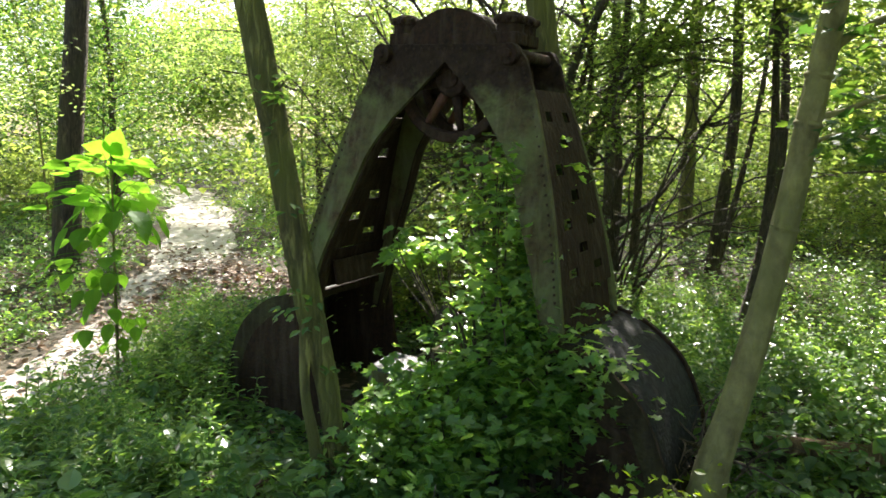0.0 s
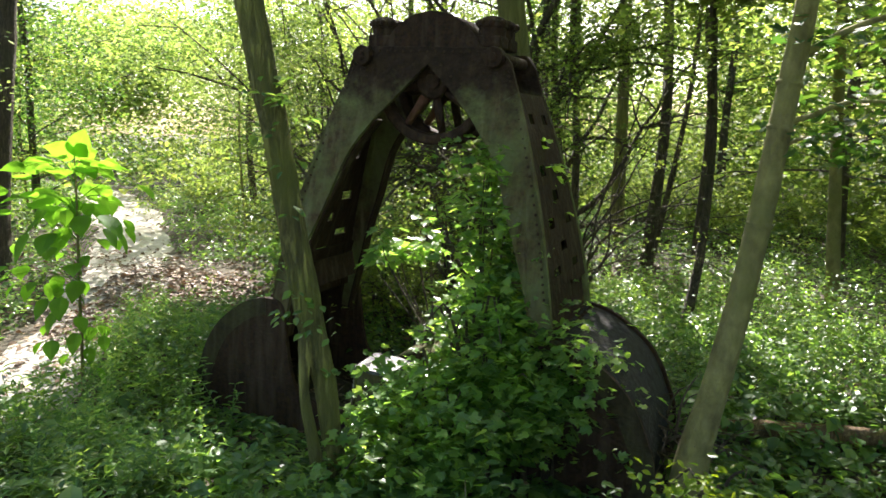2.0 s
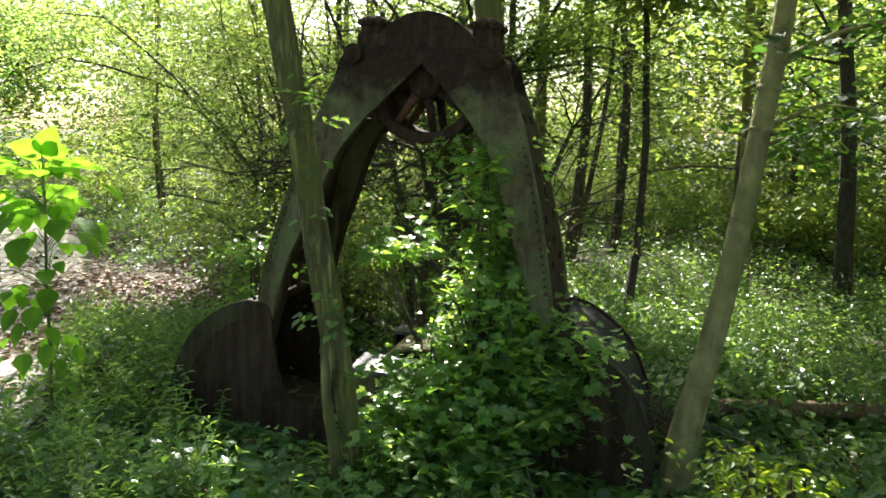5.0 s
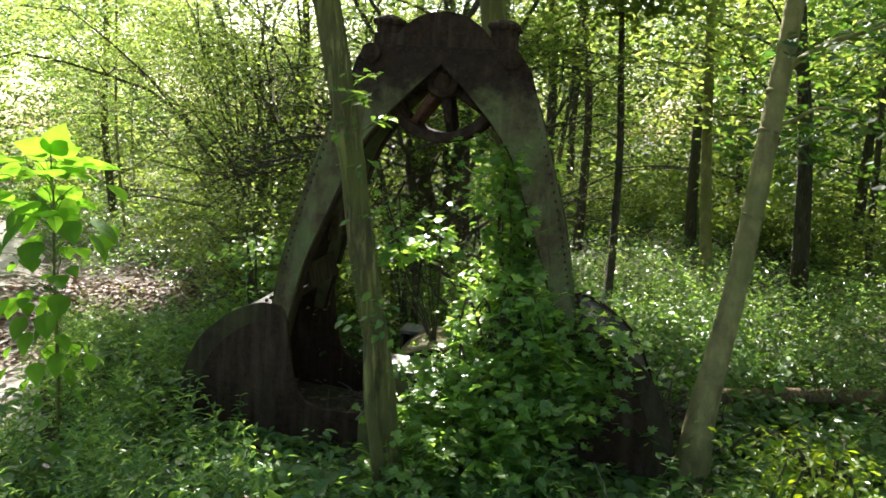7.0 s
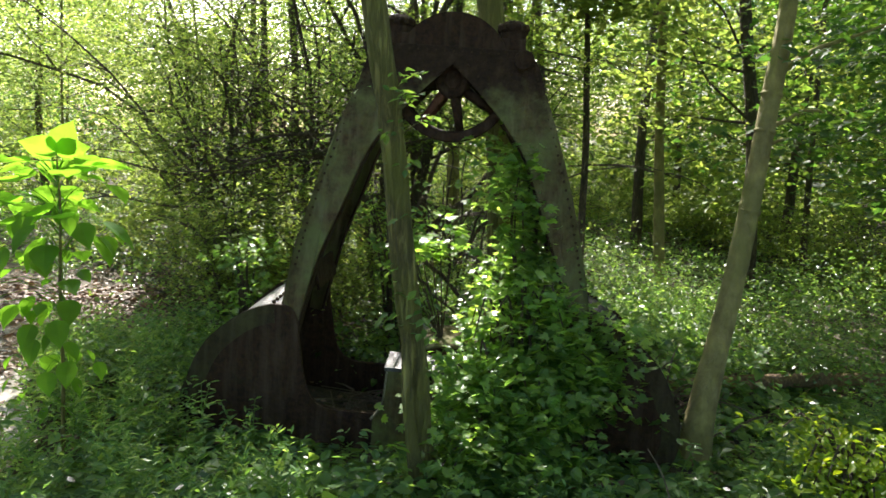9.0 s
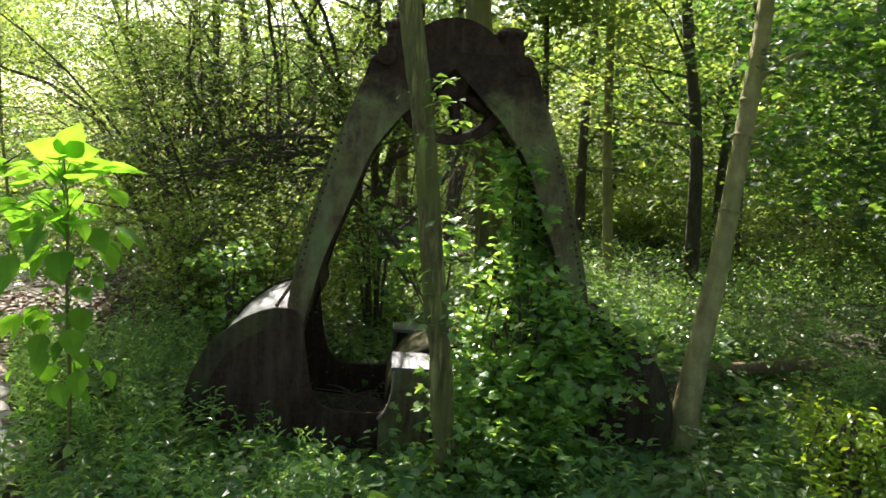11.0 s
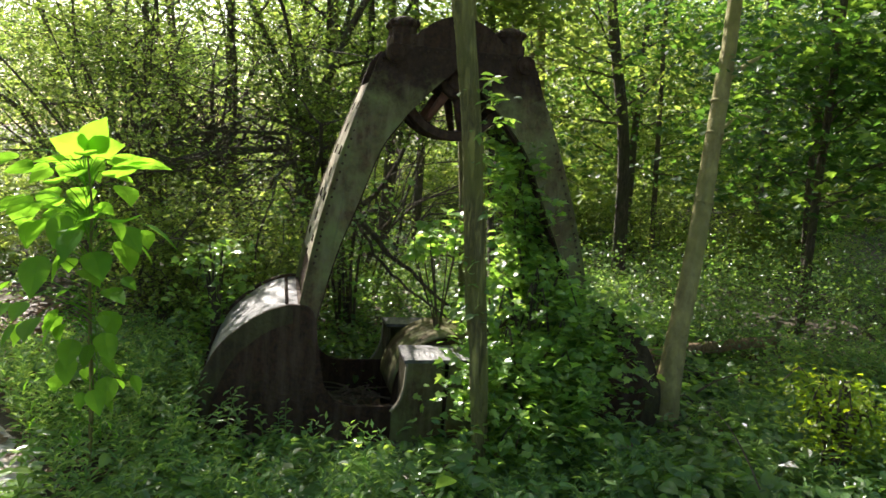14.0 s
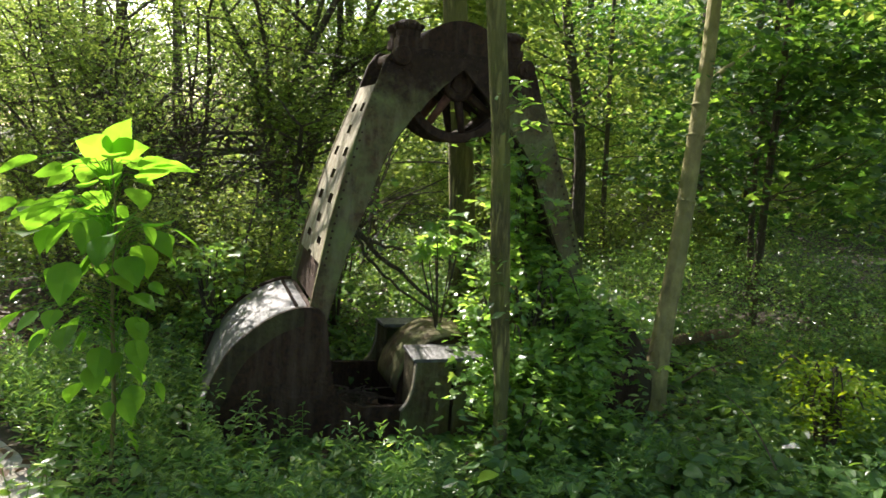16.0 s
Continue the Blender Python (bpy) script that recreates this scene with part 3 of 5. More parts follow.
    # lower sheave block between the jaws
    for side, m in ((-1, 0.0), (1, 0.0)):
        bm = bmesh.new()
        slab(bm, [(0.30, 0.43), (0.30, 0.405), (0.60, 0.385), (0.60, 0.41)], lambda p, d, s=side, m=m: (m + d, s * p[0], p[1]), -0.315, 0.315, 0.005)
        part("bracket_top", bm, STEEL_GREY, root, "sunlit pale top plate of the lower block")
        for half in (-1, 1):
            bm = bmesh.new()
            face = [(half * a, b) for a, b in ((0.014, 0.384), (0.29, 0.384), (0.30, 0.22), (0.33, 0.11), (0.38, 0.04), (0.38, -0.3), (0.014, -0.3))]
            slab(bm, face, lambda p, d, s=side, m=m: (m + p[0], s * (0.56 + d), p[1]), 0.0, 0.028, 0.005)
            part("bracket_face", bm, STEEL_MOSS, root)
        for x in (-0.29, -0.02, 0.29):
            bm = bmesh.new()
            box(bm, m + x - 0.012, min(side * 0.32, side * 0.559), 0.0, m + x + 0.012, max(side * 0.32, side * 0.559), 0.384)
            part("bracket_rib", bm, STEEL_EDGE, root)
        for s in (-1, 1):
            bm = bmesh.new()
            edge = spline([(s * 0.302, 0.375), (s * 0.312, 0.22), (s * 0.34, 0.11), (s * 0.395, 0.035)], 10)
            strip(bm, [[(m + p[0], side * 0.575, p[1]), (m + p[0], side * 0.612, p[1])] for p in edge], 0.012)
            part("bracket_edge", bm, STEEL_PALE, root)
    bm = bmesh.new()
    strip(bm, [[(0.10 + 0.45 * math.cos(k), y, 0.05 + 0.45 * math.sin(k)) for y in (-0.28, -0.1, 0.1, 0.28)] for k in np.linspace(0, math.pi, 22)], 0.016)
    part("lower_guard", bm, STEEL_MOSS, root, "rounded sheet guard over the lower sheaves", smooth=True)
    for side in (-1, 1):
        bm = bmesh.new()
        fan = [(0.10 + 0.435 * math.cos(k), 0.05 + 0.435 * math.sin(k)) for k in np.linspace(0, math.pi, 22)] + [(-0.335, -0.3), (0.535, -0.3)]
        slab(bm, fan, lambda p, d, s=side: (p[0], s * (0.24 + d), p[1]), 0.0, 0.02, 0.0)
        part("lower_cheek", bm, STEEL_DARK, root)
    bm = bmesh.new()
    cyl(bm, (0, 0, 0.10), (0, 1, 0), 0.06, 1.16, 20, bevel=0.006)
    part("lower_shaft", bm, STEEL_DARK, root)
    return root


bucket = build_bucket()

# ---- trees ----


def stem_object(name, points, radii, material, parent, seg=14, n=30, rough=0.12, seed=1, label=""):
    rng = np.random.default_rng(seed)
    p = spline(points, n)
    r = np.interp(np.linspace(0, 1, n), np.linspace(0, 1, len(radii)), radii)
    v, f = tube_arrays(p, r, seg, rough, rng)
    return mesh_object(name, v, f, material, parent, label, True)


def ridged_stem(name, points, radii, material, parent, seg, n, depth, seed, label="", oval=None):
    """A trunk with long winding bark ridges."""
    rng = np.random.default_rng(seed)
    p = spline(points, n)
    r = np.interp(np.linspace(0, 1, n), np.linspace(0, 1, len(radii)), radii)
    v, f = tube_arrays(p, r, seg)
    ang = np.linspace(0, 2 * np.pi, seg, endpoint=False)[None, :]
    s = np.concatenate([[0], np.cumsum(np.linalg.norm(np.diff(p, axis=0), axis=1))])[:, None]
    h = np.zeros((n, seg))
    for k in range(5):
        m = rng.integers(5, 13)
        h += 1 - np.abs(np.sin(0.5 * m * ang + rng.uniform(0, 6.28) + rng.uniform(-3, 3) * s + 0.8 * np.sin(rng.uniform(2, 6) * s + rng.uniform(0, 6.28))))
    h = (h / 5 - 0.4) * depth + 0.03 * np.sin(2 * ang + s * 1.7 + 1) + rng.normal(0, 0.012, (n, seg))
    c = np.repeat(p, seg, axis=0)
    off = (v - c) * (1 + h.reshape(-1, 1))
    if oval:
        d = np.array([oval[0], oval[1], 0.0])
        off -= (1 - oval[2]) * np.outer(off @ d, d)
    v = c + off
    return mesh_object(name, v, f, material, parent, label, True)


def limb_stem(rng, start, heading, rise, length, r, n=7, sag=0.1):
    """A wavering limb from start: points and radii."""
    p = [np.array(start, float)]
    d = np.array([math.cos(heading), math.sin(heading), rise])
    d /= np.linalg.norm(d)
    for k in range(n - 1):
        d = d + rng.normal(0, 0.13, 3) + np.array([0, 0, -sag * k / n])
        d /= np.linalg.norm(d)
        p.append(p[-1] + d * length / (n - 1))
    return np.array(p), np.linspace(r, r * 0.25, n)


# Made-up openings in the canopy that light chosen spots: where they end, how wide they are.
SUN_GAPS = [((-0.1, 5.0, 1.25), 0.32), ((-0.38, 4.85, 0.45), 0.25), ((0.1, 4.6, 0.6), 0.45), ((0.38, 4.42, 0.7), 0.4), ((-0.45, 3.6, 0.1), 0.6), ((-1.05, 4.05, 0.2), 0.5),
            ((-1.1, 5.55, 0.7), 0.34), ((-1.05, 6.56, 0.9), 0.35), ((-0.74, 3.75, 2.15), 0.2), ((-0.55, 5.3, 1.8), 0.4), ((2.2, 8.2, 0.3), 1.3), ((4.3, 10.3, 0.6), 1.6),
            ((3.3, 6.9, 0.1), 0.8), ((-0.9, 8.4, 0.9), 0.6), ((3.0, 11.5, 3.0), 1.5), ((-2.42, 5.24, 2.02), 0.58), ((0.7, 8.6, 1.0), 0.8), ((0.0, 7.6, 0.8), 0.6), ((0.45, 4.15, 0.5), 0.36), ((0.15, 3.9, 0.3), 0.32),
            ((-0.2, 4.2, 0.3), 0.3), ((-2.3, 9.0, 0.0), 0.7), ((3.1, 4.45, 0.0), 0.35)]


def crown(name, root, rng, stems, per_stem, per_twig, reach, size, ratio, template, material, spread=0.35, flat=0.5):
    """Leaves in sprays along the outer part of the limbs."""
    twigs = []
    for pts, _ in stems:
        k = rng.uniform(0.25, 1.05, per_stem) * (len(pts) - 1)
        i = np.clip(k.astype(int), 0, len(pts) - 2)
        u = (k - i)[:, None]
        twigs.append(pts[i] * (1 - u) + pts[i + 1] * u + rng.normal(0, spread, (per_stem, 3)) * np.array([1, 1, 0.6]))
    t = np.vstack(twigs)
    # made-up gaps in the high canopy, through which the sun comes down
    o = root.location
    far = math.hypot(o.x - 0.5, o.y - 2.0)
    high = t[:, 2] + o.z > (4.2 if far < 7.5 else 5.0 if far < 12 else 6.0)
    hole = np.array([noise.noise(Vector((p[0] + o.x, p[1] + o.y, 0.4 * p[2])) * 0.55) > -0.12 for p in t])
    # where the shade of each spray falls: kept closed, but for flecks, to darken the jaw and the ground in front of the
    # bucket
    fx = t[:, 0] + o.x - SUN_DIR.x / SUN_DIR.z * (t[:, 2] + o.z - 0.3)
    fy = t[:, 1] + o.y - SUN_DIR.y / SUN_DIR.z * (t[:, 2] + o.z - 0.3)
    closed = (fx > 0.8) & (fy < 5.3) | (fy < 4.4) | (fx > -2.8) & (fx < -1.4) & (fy < 6.3)
    fleck = np.array([noise.noise(Vector((p[0] + o.x, p[1] + o.y, 0.4 * p[2])) * 1.7 + Vector((7, 3, 1))) for p in t]) > np.where(fx < -0.9, 0.3, 0.12)
    fleck &= ~((fx > 0.75) & (fx < 2.0) & (fy > 3.4))
    hole = np.where(closed, fleck, hole)
    lost = high & hole
    w = t + np.array(o)
    for c, rad in SUN_GAPS if abs(root.rotation_euler.z) < 0.01 else ():
        k = (w - np.array(c)) @ np.array(SUN_DIR)
        off = np.linalg.norm(w - np.array(c) - k[:, None] * np.array(SUN_DIR), axis=1)
        lost |= (off < rad) & (k > 0.95)
    if np.sum(~lost):
        t = t[~lost]
    b, a, n, L = spray_leaves(rng, t, per_twig, reach, size, flat=flat)
    return leaf_cloud(name, b, a, n, L, L * ratio, template, material, root)


def forest_tree(seed, x, y, height, radius, lean=(0, 0), low=1.5, limbs=14, leaves=(16, 14), leaf=0.09, bark=None, foliage=None, label="slender woodland tree with bright green leaves", group="woodland trees", reach=2.0, ceiling=99.0, spread=0.35, template=SIMPLE, line=None):
    rng = np.random.default_rng(seed)
    z = float(lift(x, y))
    root = holder("tree", label, "tree", Matrix.Translation((x, y, z - 0.05)), group)
    top = (lean[0] * height, lean[1] * height, height)
    wob = rng.normal(0, 0.05, (3, 2)) * height / 6
    pts = [(0, 0, 0), (top[0] * 0.25 + wob[0, 0], top[1] * 0.25 + wob[0, 1], height * 0.25), (top[0] * 0.5 + wob[1, 0], top[1] * 0.5 + wob[1, 1], height * 0.5), (top[0] * 0.75 + wob[2, 0], top[1] * 0.75 + wob[2, 1], height * 0.75), top]
    if line:
        pts = [(a - x, b - y, c - z + 0.05) for a, b, c in line]
    stem_object("trunk", pts, [radius * 1.35, radius, radius * 0.9, radius * 0.7, radius * 0.2], bark or BARK_DARK, root, 12, 26, 0.08, seed)
    axis = spline(pts, 40)
    stems = []
    for k in range(limbs):
        h = rng.uniform(low / height, min(0.97, ceiling / height))
        s = axis[int(h * 39)]
        ln = reach * (1.15 - 0.7 * h) * rng.uniform(0.6, 1.2)
        stems.append(limb_stem(rng, s, rng.uniform(0, 6.28), rng.uniform(0.0, 0.7), ln, radius * 0.3 * (1.2 - h)))
    for st in stems:
        tubes("limb", [st], bark or BARK_DARK, root, seg=5)
    crown("crown", root, rng, stems, leaves[0], leaves[1], 0.18 if leaves[1] < 20 else 0.26, leaf, 0.6 if template is SIMPLE else 0.95, template, foliage or LEAF_TREE, spread)
    return root


def left_tree():
    root = holder("tree", "leaning mossy tree trunk with a split scar and small leaves", "tree")
    base = [(-0.57, 3.98, -0.25), (-0.595, 3.96, 0.0), (-0.63, 3.95, 0.3), (-0.662, 3.935, 0.62), (-0.735, 3.912, 1.0), (-0.81, 3.88, 1.5), (-0.875, 3.85, 2.0), (-0.96, 3.835, 2.5), (-1.025, 3.845, 3.0), (-1.1, 4.0, 4.5), (-1.0, 4.4, 7.0)]
    ridged_stem("trunk", base, [0.085, 0.072, 0.059, 0.066, 0.080, 0.077, 0.075, 0.074, 0.073, 0.06, 0.03], BARK_GREEN, root, 48, 170, 0.30, 3, oval=(0.447, -0.894, 0.70))
    # a second strand joins it, with a dark cleft between the two
    ridged_stem("strand", [(-0.66, 3.90, -0.25), (-0.69, 3.885, 0.0), (-0.738, 3.875, 0.33), (-0.772, 3.872, 0.60), (-0.765, 3.88, 0.85), (-0.76, 3.90, 1.1)], [0.06, 0.046, 0.033, 0.026, 0.034, 0.03], BARK_GREEN, root, 24, 60, 0.4, 4)
    rng = np.random.default_rng(8)
    stems = []
    for k in range(14):
        z = rng.uniform(3.8, 6.9)
        stems.append(limb_stem(rng, (-1.05, 4.1, z), rng.uniform(0, 6.28), rng.uniform(0.1, 0.7), rng.uniform(1.2, 2.2), 0.02))
    for st in stems:
        tubes("limb", [st], BARK_GREEN, root, seg=5)
    crown("crown", root, rng, stems, 16, 12, 0.16, 0.10, 0.6, SIMPLE, LEAF_TREE)
    # leaves sprouting from the trunk
    tw = np.array([(-0.98, 3.74, 2.22), (-0.90, 3.72, 2.05), (-0.70, 3.80, 0.98), (-0.62, 3.80, 1.02), (-0.78, 3.76, 1.62), (-0.80, 3.80, 1.18), (-0.72, 3.78, 1.12), (-0.86, 3.82, 1.3), (-0.62, 3.84, 0.72), (-0.92, 3.78, 2.25), (-0.80, 3.76, 2.15), (-0.84, 3.78, 1.85), (-0.9, 3.84, 1.05)])
    b, a, n, L = spray_leaves(rng, np.vstack([tw, tw + rng.normal(0, 0.05, tw.shape)]), 4, 0.05, 0.062, 0.4)
    leaf_cloud("trunk_leaves", b, a, n, L, L * 0.55, OVAL, LEAF_HERB, root)
    # three short sprigs that catch the sun
    for k, (tip, z) in enumerate([((-0.74, 3.77, 2.31), 2.16), ((-0.70, 3.74, 2.08), 1.95), ((-0.82, 3.70, 2.19), 2.05)]):
        foot = np.array((-0.875 - 0.15 * (z - 2.0), 3.85, z))
        p = spline([foot, (foot + np.array(tip)) / 2 + (0, 0, 0.03), tip], 8)
        tubes("sprig", [(p, np.linspace(0.006, 0.002, 8))], BARK_GREEN, root, seg=5)
        b, a, n, L = spray_leaves(rng, np.array([tip, p[5]]), 4, 0.022, 0.085, 0.1, 0.25)
        leaf_cloud("sprig_leaves", b, a, n, L, L * 0.5, OVAL, LEAF_SHRUB, root)
    return root


def right_tree():
    root = holder("tree", "smooth grey-green tree leaning out, with branch collars", "tree")
    pts = [(1.50, 3.90, -0.3), (1.54, 3.89, 0.1), (1.65, 3.90, 0.5), (1.755, 3.885, 1.0), (1.845, 3.88, 1.5), (1.92, 3.875, 2.0), (1.98, 3.87, 2.4), (2.04, 3.86, 2.9), (2.2, 3.9, 4.5), (2.3, 4.2, 7.0)]
    ridged_stem("trunk", pts, [0.125, 0.096, 0.080, 0.073, 0.070, 0.067, 0.066, 0.06, 0.05, 0.02], BARK_PALE, root, 32, 110, 0.16, 6)
    rng = np.random.default_rng(12)
    limb = [([(1.99, 3.87, 2.40), (2.10, 3.86, 2.50), (2.4, 3.85, 2.64), (2.8, 3.9, 2.74), (3.4, 4.0, 2.9)], [0.030, 0.024, 0.018, 0.013, 0.007]),
            ([(1.93, 3.87, 2.08), (2.1, 3.86, 2.12), (2.35, 3.9, 2.2), (2.7, 3.95, 2.2), (3.1, 4.1, 2.15)], [0.022, 0.016, 0.012, 0.009, 0.005]),
            ([(1.90, 3.87, 1.92), (2.05, 3.82, 2.0), (2.2, 3.8, 1.98), (2.4, 3.85, 1.9)], [0.014, 0.01, 0.008, 0.004])]
    for p, r in limb:
        stem_object("limb", p, r, BARK_PALE, root, 8, 20, 0.08, 9)
    for z, x in ((1.50, 1.847), (2.05, 1.928), (2.3, 1.965)):
        stem_object("branch_collar", [(x - 0.004, 3.872, z - 0.018), (x, 3.872, z), (x + 0.004, 3.872, z + 0.018)], [0.065, 0.0745, 0.065], BARK_PALE, root, 18, 7, 0.10, 14)
    stems = [(spline(p, 8), np.linspace(r[0], r[-1], 8)) for p, r in limb]
    for k in range(44):
        z = rng.uniform(3.4, 6.9)
        stems.append(limb_stem(rng, (2.15, 4.0, z), rng.uniform(0, 6.28), rng.uniform(0.0, 0.6), rng.uniform(1.4, 2.4), 0.02))
    for st in stems[3:]:
        tubes("limb", [st], BARK_PALE, root, seg=5)
    crown("crown", root, rng, stems[3:], 18, 12, 0.16, 0.11, 0.7, SIMPLE, LEAF_TREE)
    b = crown("low_leaves", root, rng, stems[:3], 14, 7, 0.10, 0.10, 0.9, LOBED, LEAF_DEEP, 0.16)
    return root


left_tree()
right_tree()


def bucket_mask(x, y):
    """True where the bucket stands."""
    dx, dy = x - 0.18, y - 5.041
    c, s = math.cos(radians(30.8)), math.sin(radians(30.8))
    a, b = dx * c - dy * s, dx * s + dy * c
    return (np.abs(a + 0.17) < 1.75) & (np.abs(b - 0.04) < 0.6)


def front_gap(x, y):
    """The strip before the left jaw, where plants stay low."""
    dx, dy = x - 0.18, y - 5.041
    c, s = math.cos(radians(30.8)), math.sin(radians(30.8))
    a, b = dx * c - dy * s, dx * s + dy * c
    return ((a > -1.8) & (a < 0.1) | (a > 0.75) & (a < 1.9)) & (b > -1.5) & (b < 0)


def bare_patch(x, y):
    """The strip of dry leaves between the path and the honeysuckle."""
    return ((x + 2.3) / 0.9) ** 2 + ((y - 8.8) / 1.2) ** 2 < 1


def trail_gap(x, y):
    d = np.min(np.hypot(x[:, None] - TRAIL[None, :, 0], y[:, None] - TRAIL[None, :, 1]), axis=1)
    return d


def place_trees():
    # beside the bucket's back
    forest_tree(21, 0.895, 5.47, 9, 0.108, (-0.038, -0.02), 4.8, 22, (7, 26), 0.13, BARK_GREEN, label="straight trunk close behind the rusty bucket", reach=3.0)
    # leafy crowns over the honeysuckle
    forest_tree(32, 3.1, 11.6, 6, 0.06, (0.0, 0.0), 2.6, 20, (14, 22), 0.09, foliage=LEAF_DEEP, reach=1.6, ceiling=5.4, label="young maple behind the bucket")
    forest_tree(30, 2.5, 10.6, 6, 0.06, (0.0, 0.0), 2.9, 26, (15, 26), 0.09, foliage=LEAF_DEEP, reach=1.6, ceiling=5.6, label="young maple behind the bucket")
    for k, (x, y) in enumerate([(0.45, 11.4)]):
        forest_tree(40 + k, x, y, 6.5, 0.05, (0.0, 0.0), 2.4, 34, (17, 22), 0.075, foliage=LEAF_HONEY, reach=1.9, ceiling=6.2, label="young tree with dense fine leaves behind the honeysuckle")
    # leafy crowns beyond the bend of the path
    forest_tree(33, -6.0, 13.3, 6, 0.06, (0.0, 0.0), 0.5, 30, (16, 24), 0.075, foliage=LEAF_DEEP, reach=2.0, ceiling=4.6, spread=0.24)
    forest_tree(34, -8.0, 16.0, 7, 0.06, (0.0, 0.0), 0.5, 34, (16, 24), 0.10, foliage=LEAF_DEEP, reach=2.4, ceiling=6.0, spread=0.26)
    forest_tree(35, -2.6, 15.5, 7, 0.06, (0.0, 0.0), 0.5, 26, (15, 26), 0.075, foliage=LEAF_TREE, reach=2.2, ceiling=5.0, spread=0.24)
    forest_tree(36, 1.0, 14.5, 8, 0.06, (0.0, 0.0), 0.6, 34, (15, 22), 0.07, foliage=LEAF_TREE, reach=2.4, ceiling=7.0, spread=0.4)
    # far left by the path
    forest_tree(22, -4.72, 9.05, 12, 0.15, (0.05, 0.0), 8.6, 44, (15, 20), 0.13, BARK_DARK, label="thick dark trunk beside the footpath", reach=4.6, spread=0.5,
                line=[(-4.84, 9.05, -0.25), (-4.73, 9.05, 1.0), (-4.55, 9.05, 2.4), (-4.44, 9.05, 3.2), (-4.25, 9.05, 5.0), (-4.12, 9.05, 8.0), (-4.1, 9.05, 12.0)])
    # tall trees made up so that their unseen crowns shade the bucket's front
    forest_tree(43, -0.3, 12.2, 11, 0.036, (0.0, 0.0), 7.7, 40, (15, 20), 0.13, reach=4.0, spread=0.5, label="made-up tall slender tree with an unseen shading crown",
                line=[(-0.3, 12.2, -0.1), (-0.4, 12.2, 1.5), (-0.6, 12.1, 3.0), (-1.2, 11.9, 5.0), (-1.75, 11.7, 7.0), (-1.8, 11.7, 11.0)])
    forest_tree(44, 0.9, 12.0, 11, 0.06, (0.0, 0.0), 6.3, 40, (15, 20), 0.13, reach=4.0, spread=0.5, label="made-up tall slender tree with an unseen shading crown")
    # thin dark trunks on the far side
    forest_tree(23, 3.0, 7.2, 9, 0.046, (0.0, 0.0), 5.6, 20, (11, 20), 0.13, label="thin dark trunk that bends up out of bright undergrowth", reach=2.0,
                line=[(3.0, 7.2, -0.15), (3.27, 7.48, 0.4), (3.44, 7.68, 1.0), (3.53, 7.78, 1.9), (3.49, 7.78, 2.7), (3.42, 7.75, 3.6), (3.2, 7.8, 6.0), (3.3, 7.9, 9.0)])
    forest_tree(24, 4.07, 10.8, 10, 0.078, (0.05, 0.0), 5.2, 6, (8, 20), 0.12, ceiling=8)
    forest_tree(38, 4.22, 11.0, 10, 0.038, (0.15, 0.0), 4.0, 6, (8, 20), 0.12, ceiling=8, label="thin trunk leaning away from its neighbour")
    forest_tree(25, 4.24, 12.6, 10, 0.10, (0.0, 0.0), 5.2, 6, (8, 22), 0.13, BARK_GREEN, ceiling=8, reach=3.0)
    # the unseen crown of this one is added to shade the right foreground
    forest_tree(37, 5.0, 11.0, 10, 0.065, (0.01, 0.0), 6.0, 26, (12, 20), 0.13, reach=2.5, label="slender dark trunk with an added broad high crown")
    forest_tree(26, 6.5, 7.6, 9, 0.09, (-0.05, 0.05), 2.4, 20, (9, 22), 0.13, reach=3.0, label="dark forked trunk with layered leaves")
    forest_tree(27, 5.75, 8.6, 9, 0.07, (-0.06, 0.04), 3.2, 12, (8, 20), 0.12, BARK_PALE, reach=2.6)
    forest_tree(29, 3.4, 14.8, 10, 0.09, (0.01, 0.0), 5.0, 10, (6, 26), 0.13, reach=2.6)
    rng = np.random.default_rng(77)
    # open, sunny side
    for k, (x, y) in enumerate([(-6.4, 13.8), (-1.9, 12.2), (-6.6, 11.8), (-7.6, 8.6), (-6.0, 6.4), (-2.4, 16.0), (0.4, 16.5)]):
        forest_tree(100 + k, x + rng.normal(0, 0.2), y + rng.normal(0, 0.2), rng.uniform(6, 8), rng.uniform(0.012, 0.02), tuple(rng.normal(0, 0.03, 2)), rng.uniform(0.8, 2.0), 16, (15, 28), rng.uniform(0.06, 0.072), reach=2.4, ceiling=4.2, spread=0.3, bark=BARK_GREEN, foliage=(LEAF_TREE, LEAF_LIME, LEAF_DEEP)[k % 3])
    # shaded side, with full crowns
    for k, (x, y) in enumerate([(7.5, 5.2), (5.9, 4.4), (8.8, 8.4), (7.6, 11.2), (9.6, 12.5), (10.5, 6.0), (11, 10.5), (8.5, 17.5), (9.2, 3.2), (12.5, 8), (6.9, 2.4)]):
        forest_tree(120 + k, x + rng.normal(0, 0.2), y + rng.normal(0, 0.2), rng.uniform(8, 10), rng.uniform(0.06, 0.11) * (0.45 if k in (0, 1, 2, 8, 10) else 1), tuple(rng.normal(0, 0.03, 2)), rng.uniform(0.7, 1.6), 17, (10, 20), rng.uniform(0.13, 0.17), reach=2.8, spread=0.4, foliage=LEAF_TREE if k in (3, 4, 7) else LEAF_DEEP, template=LOBED if k in (0, 1, 2, 3, 5, 8, 10) else SIMPLE, label="shady maple with layered lobed leaves")
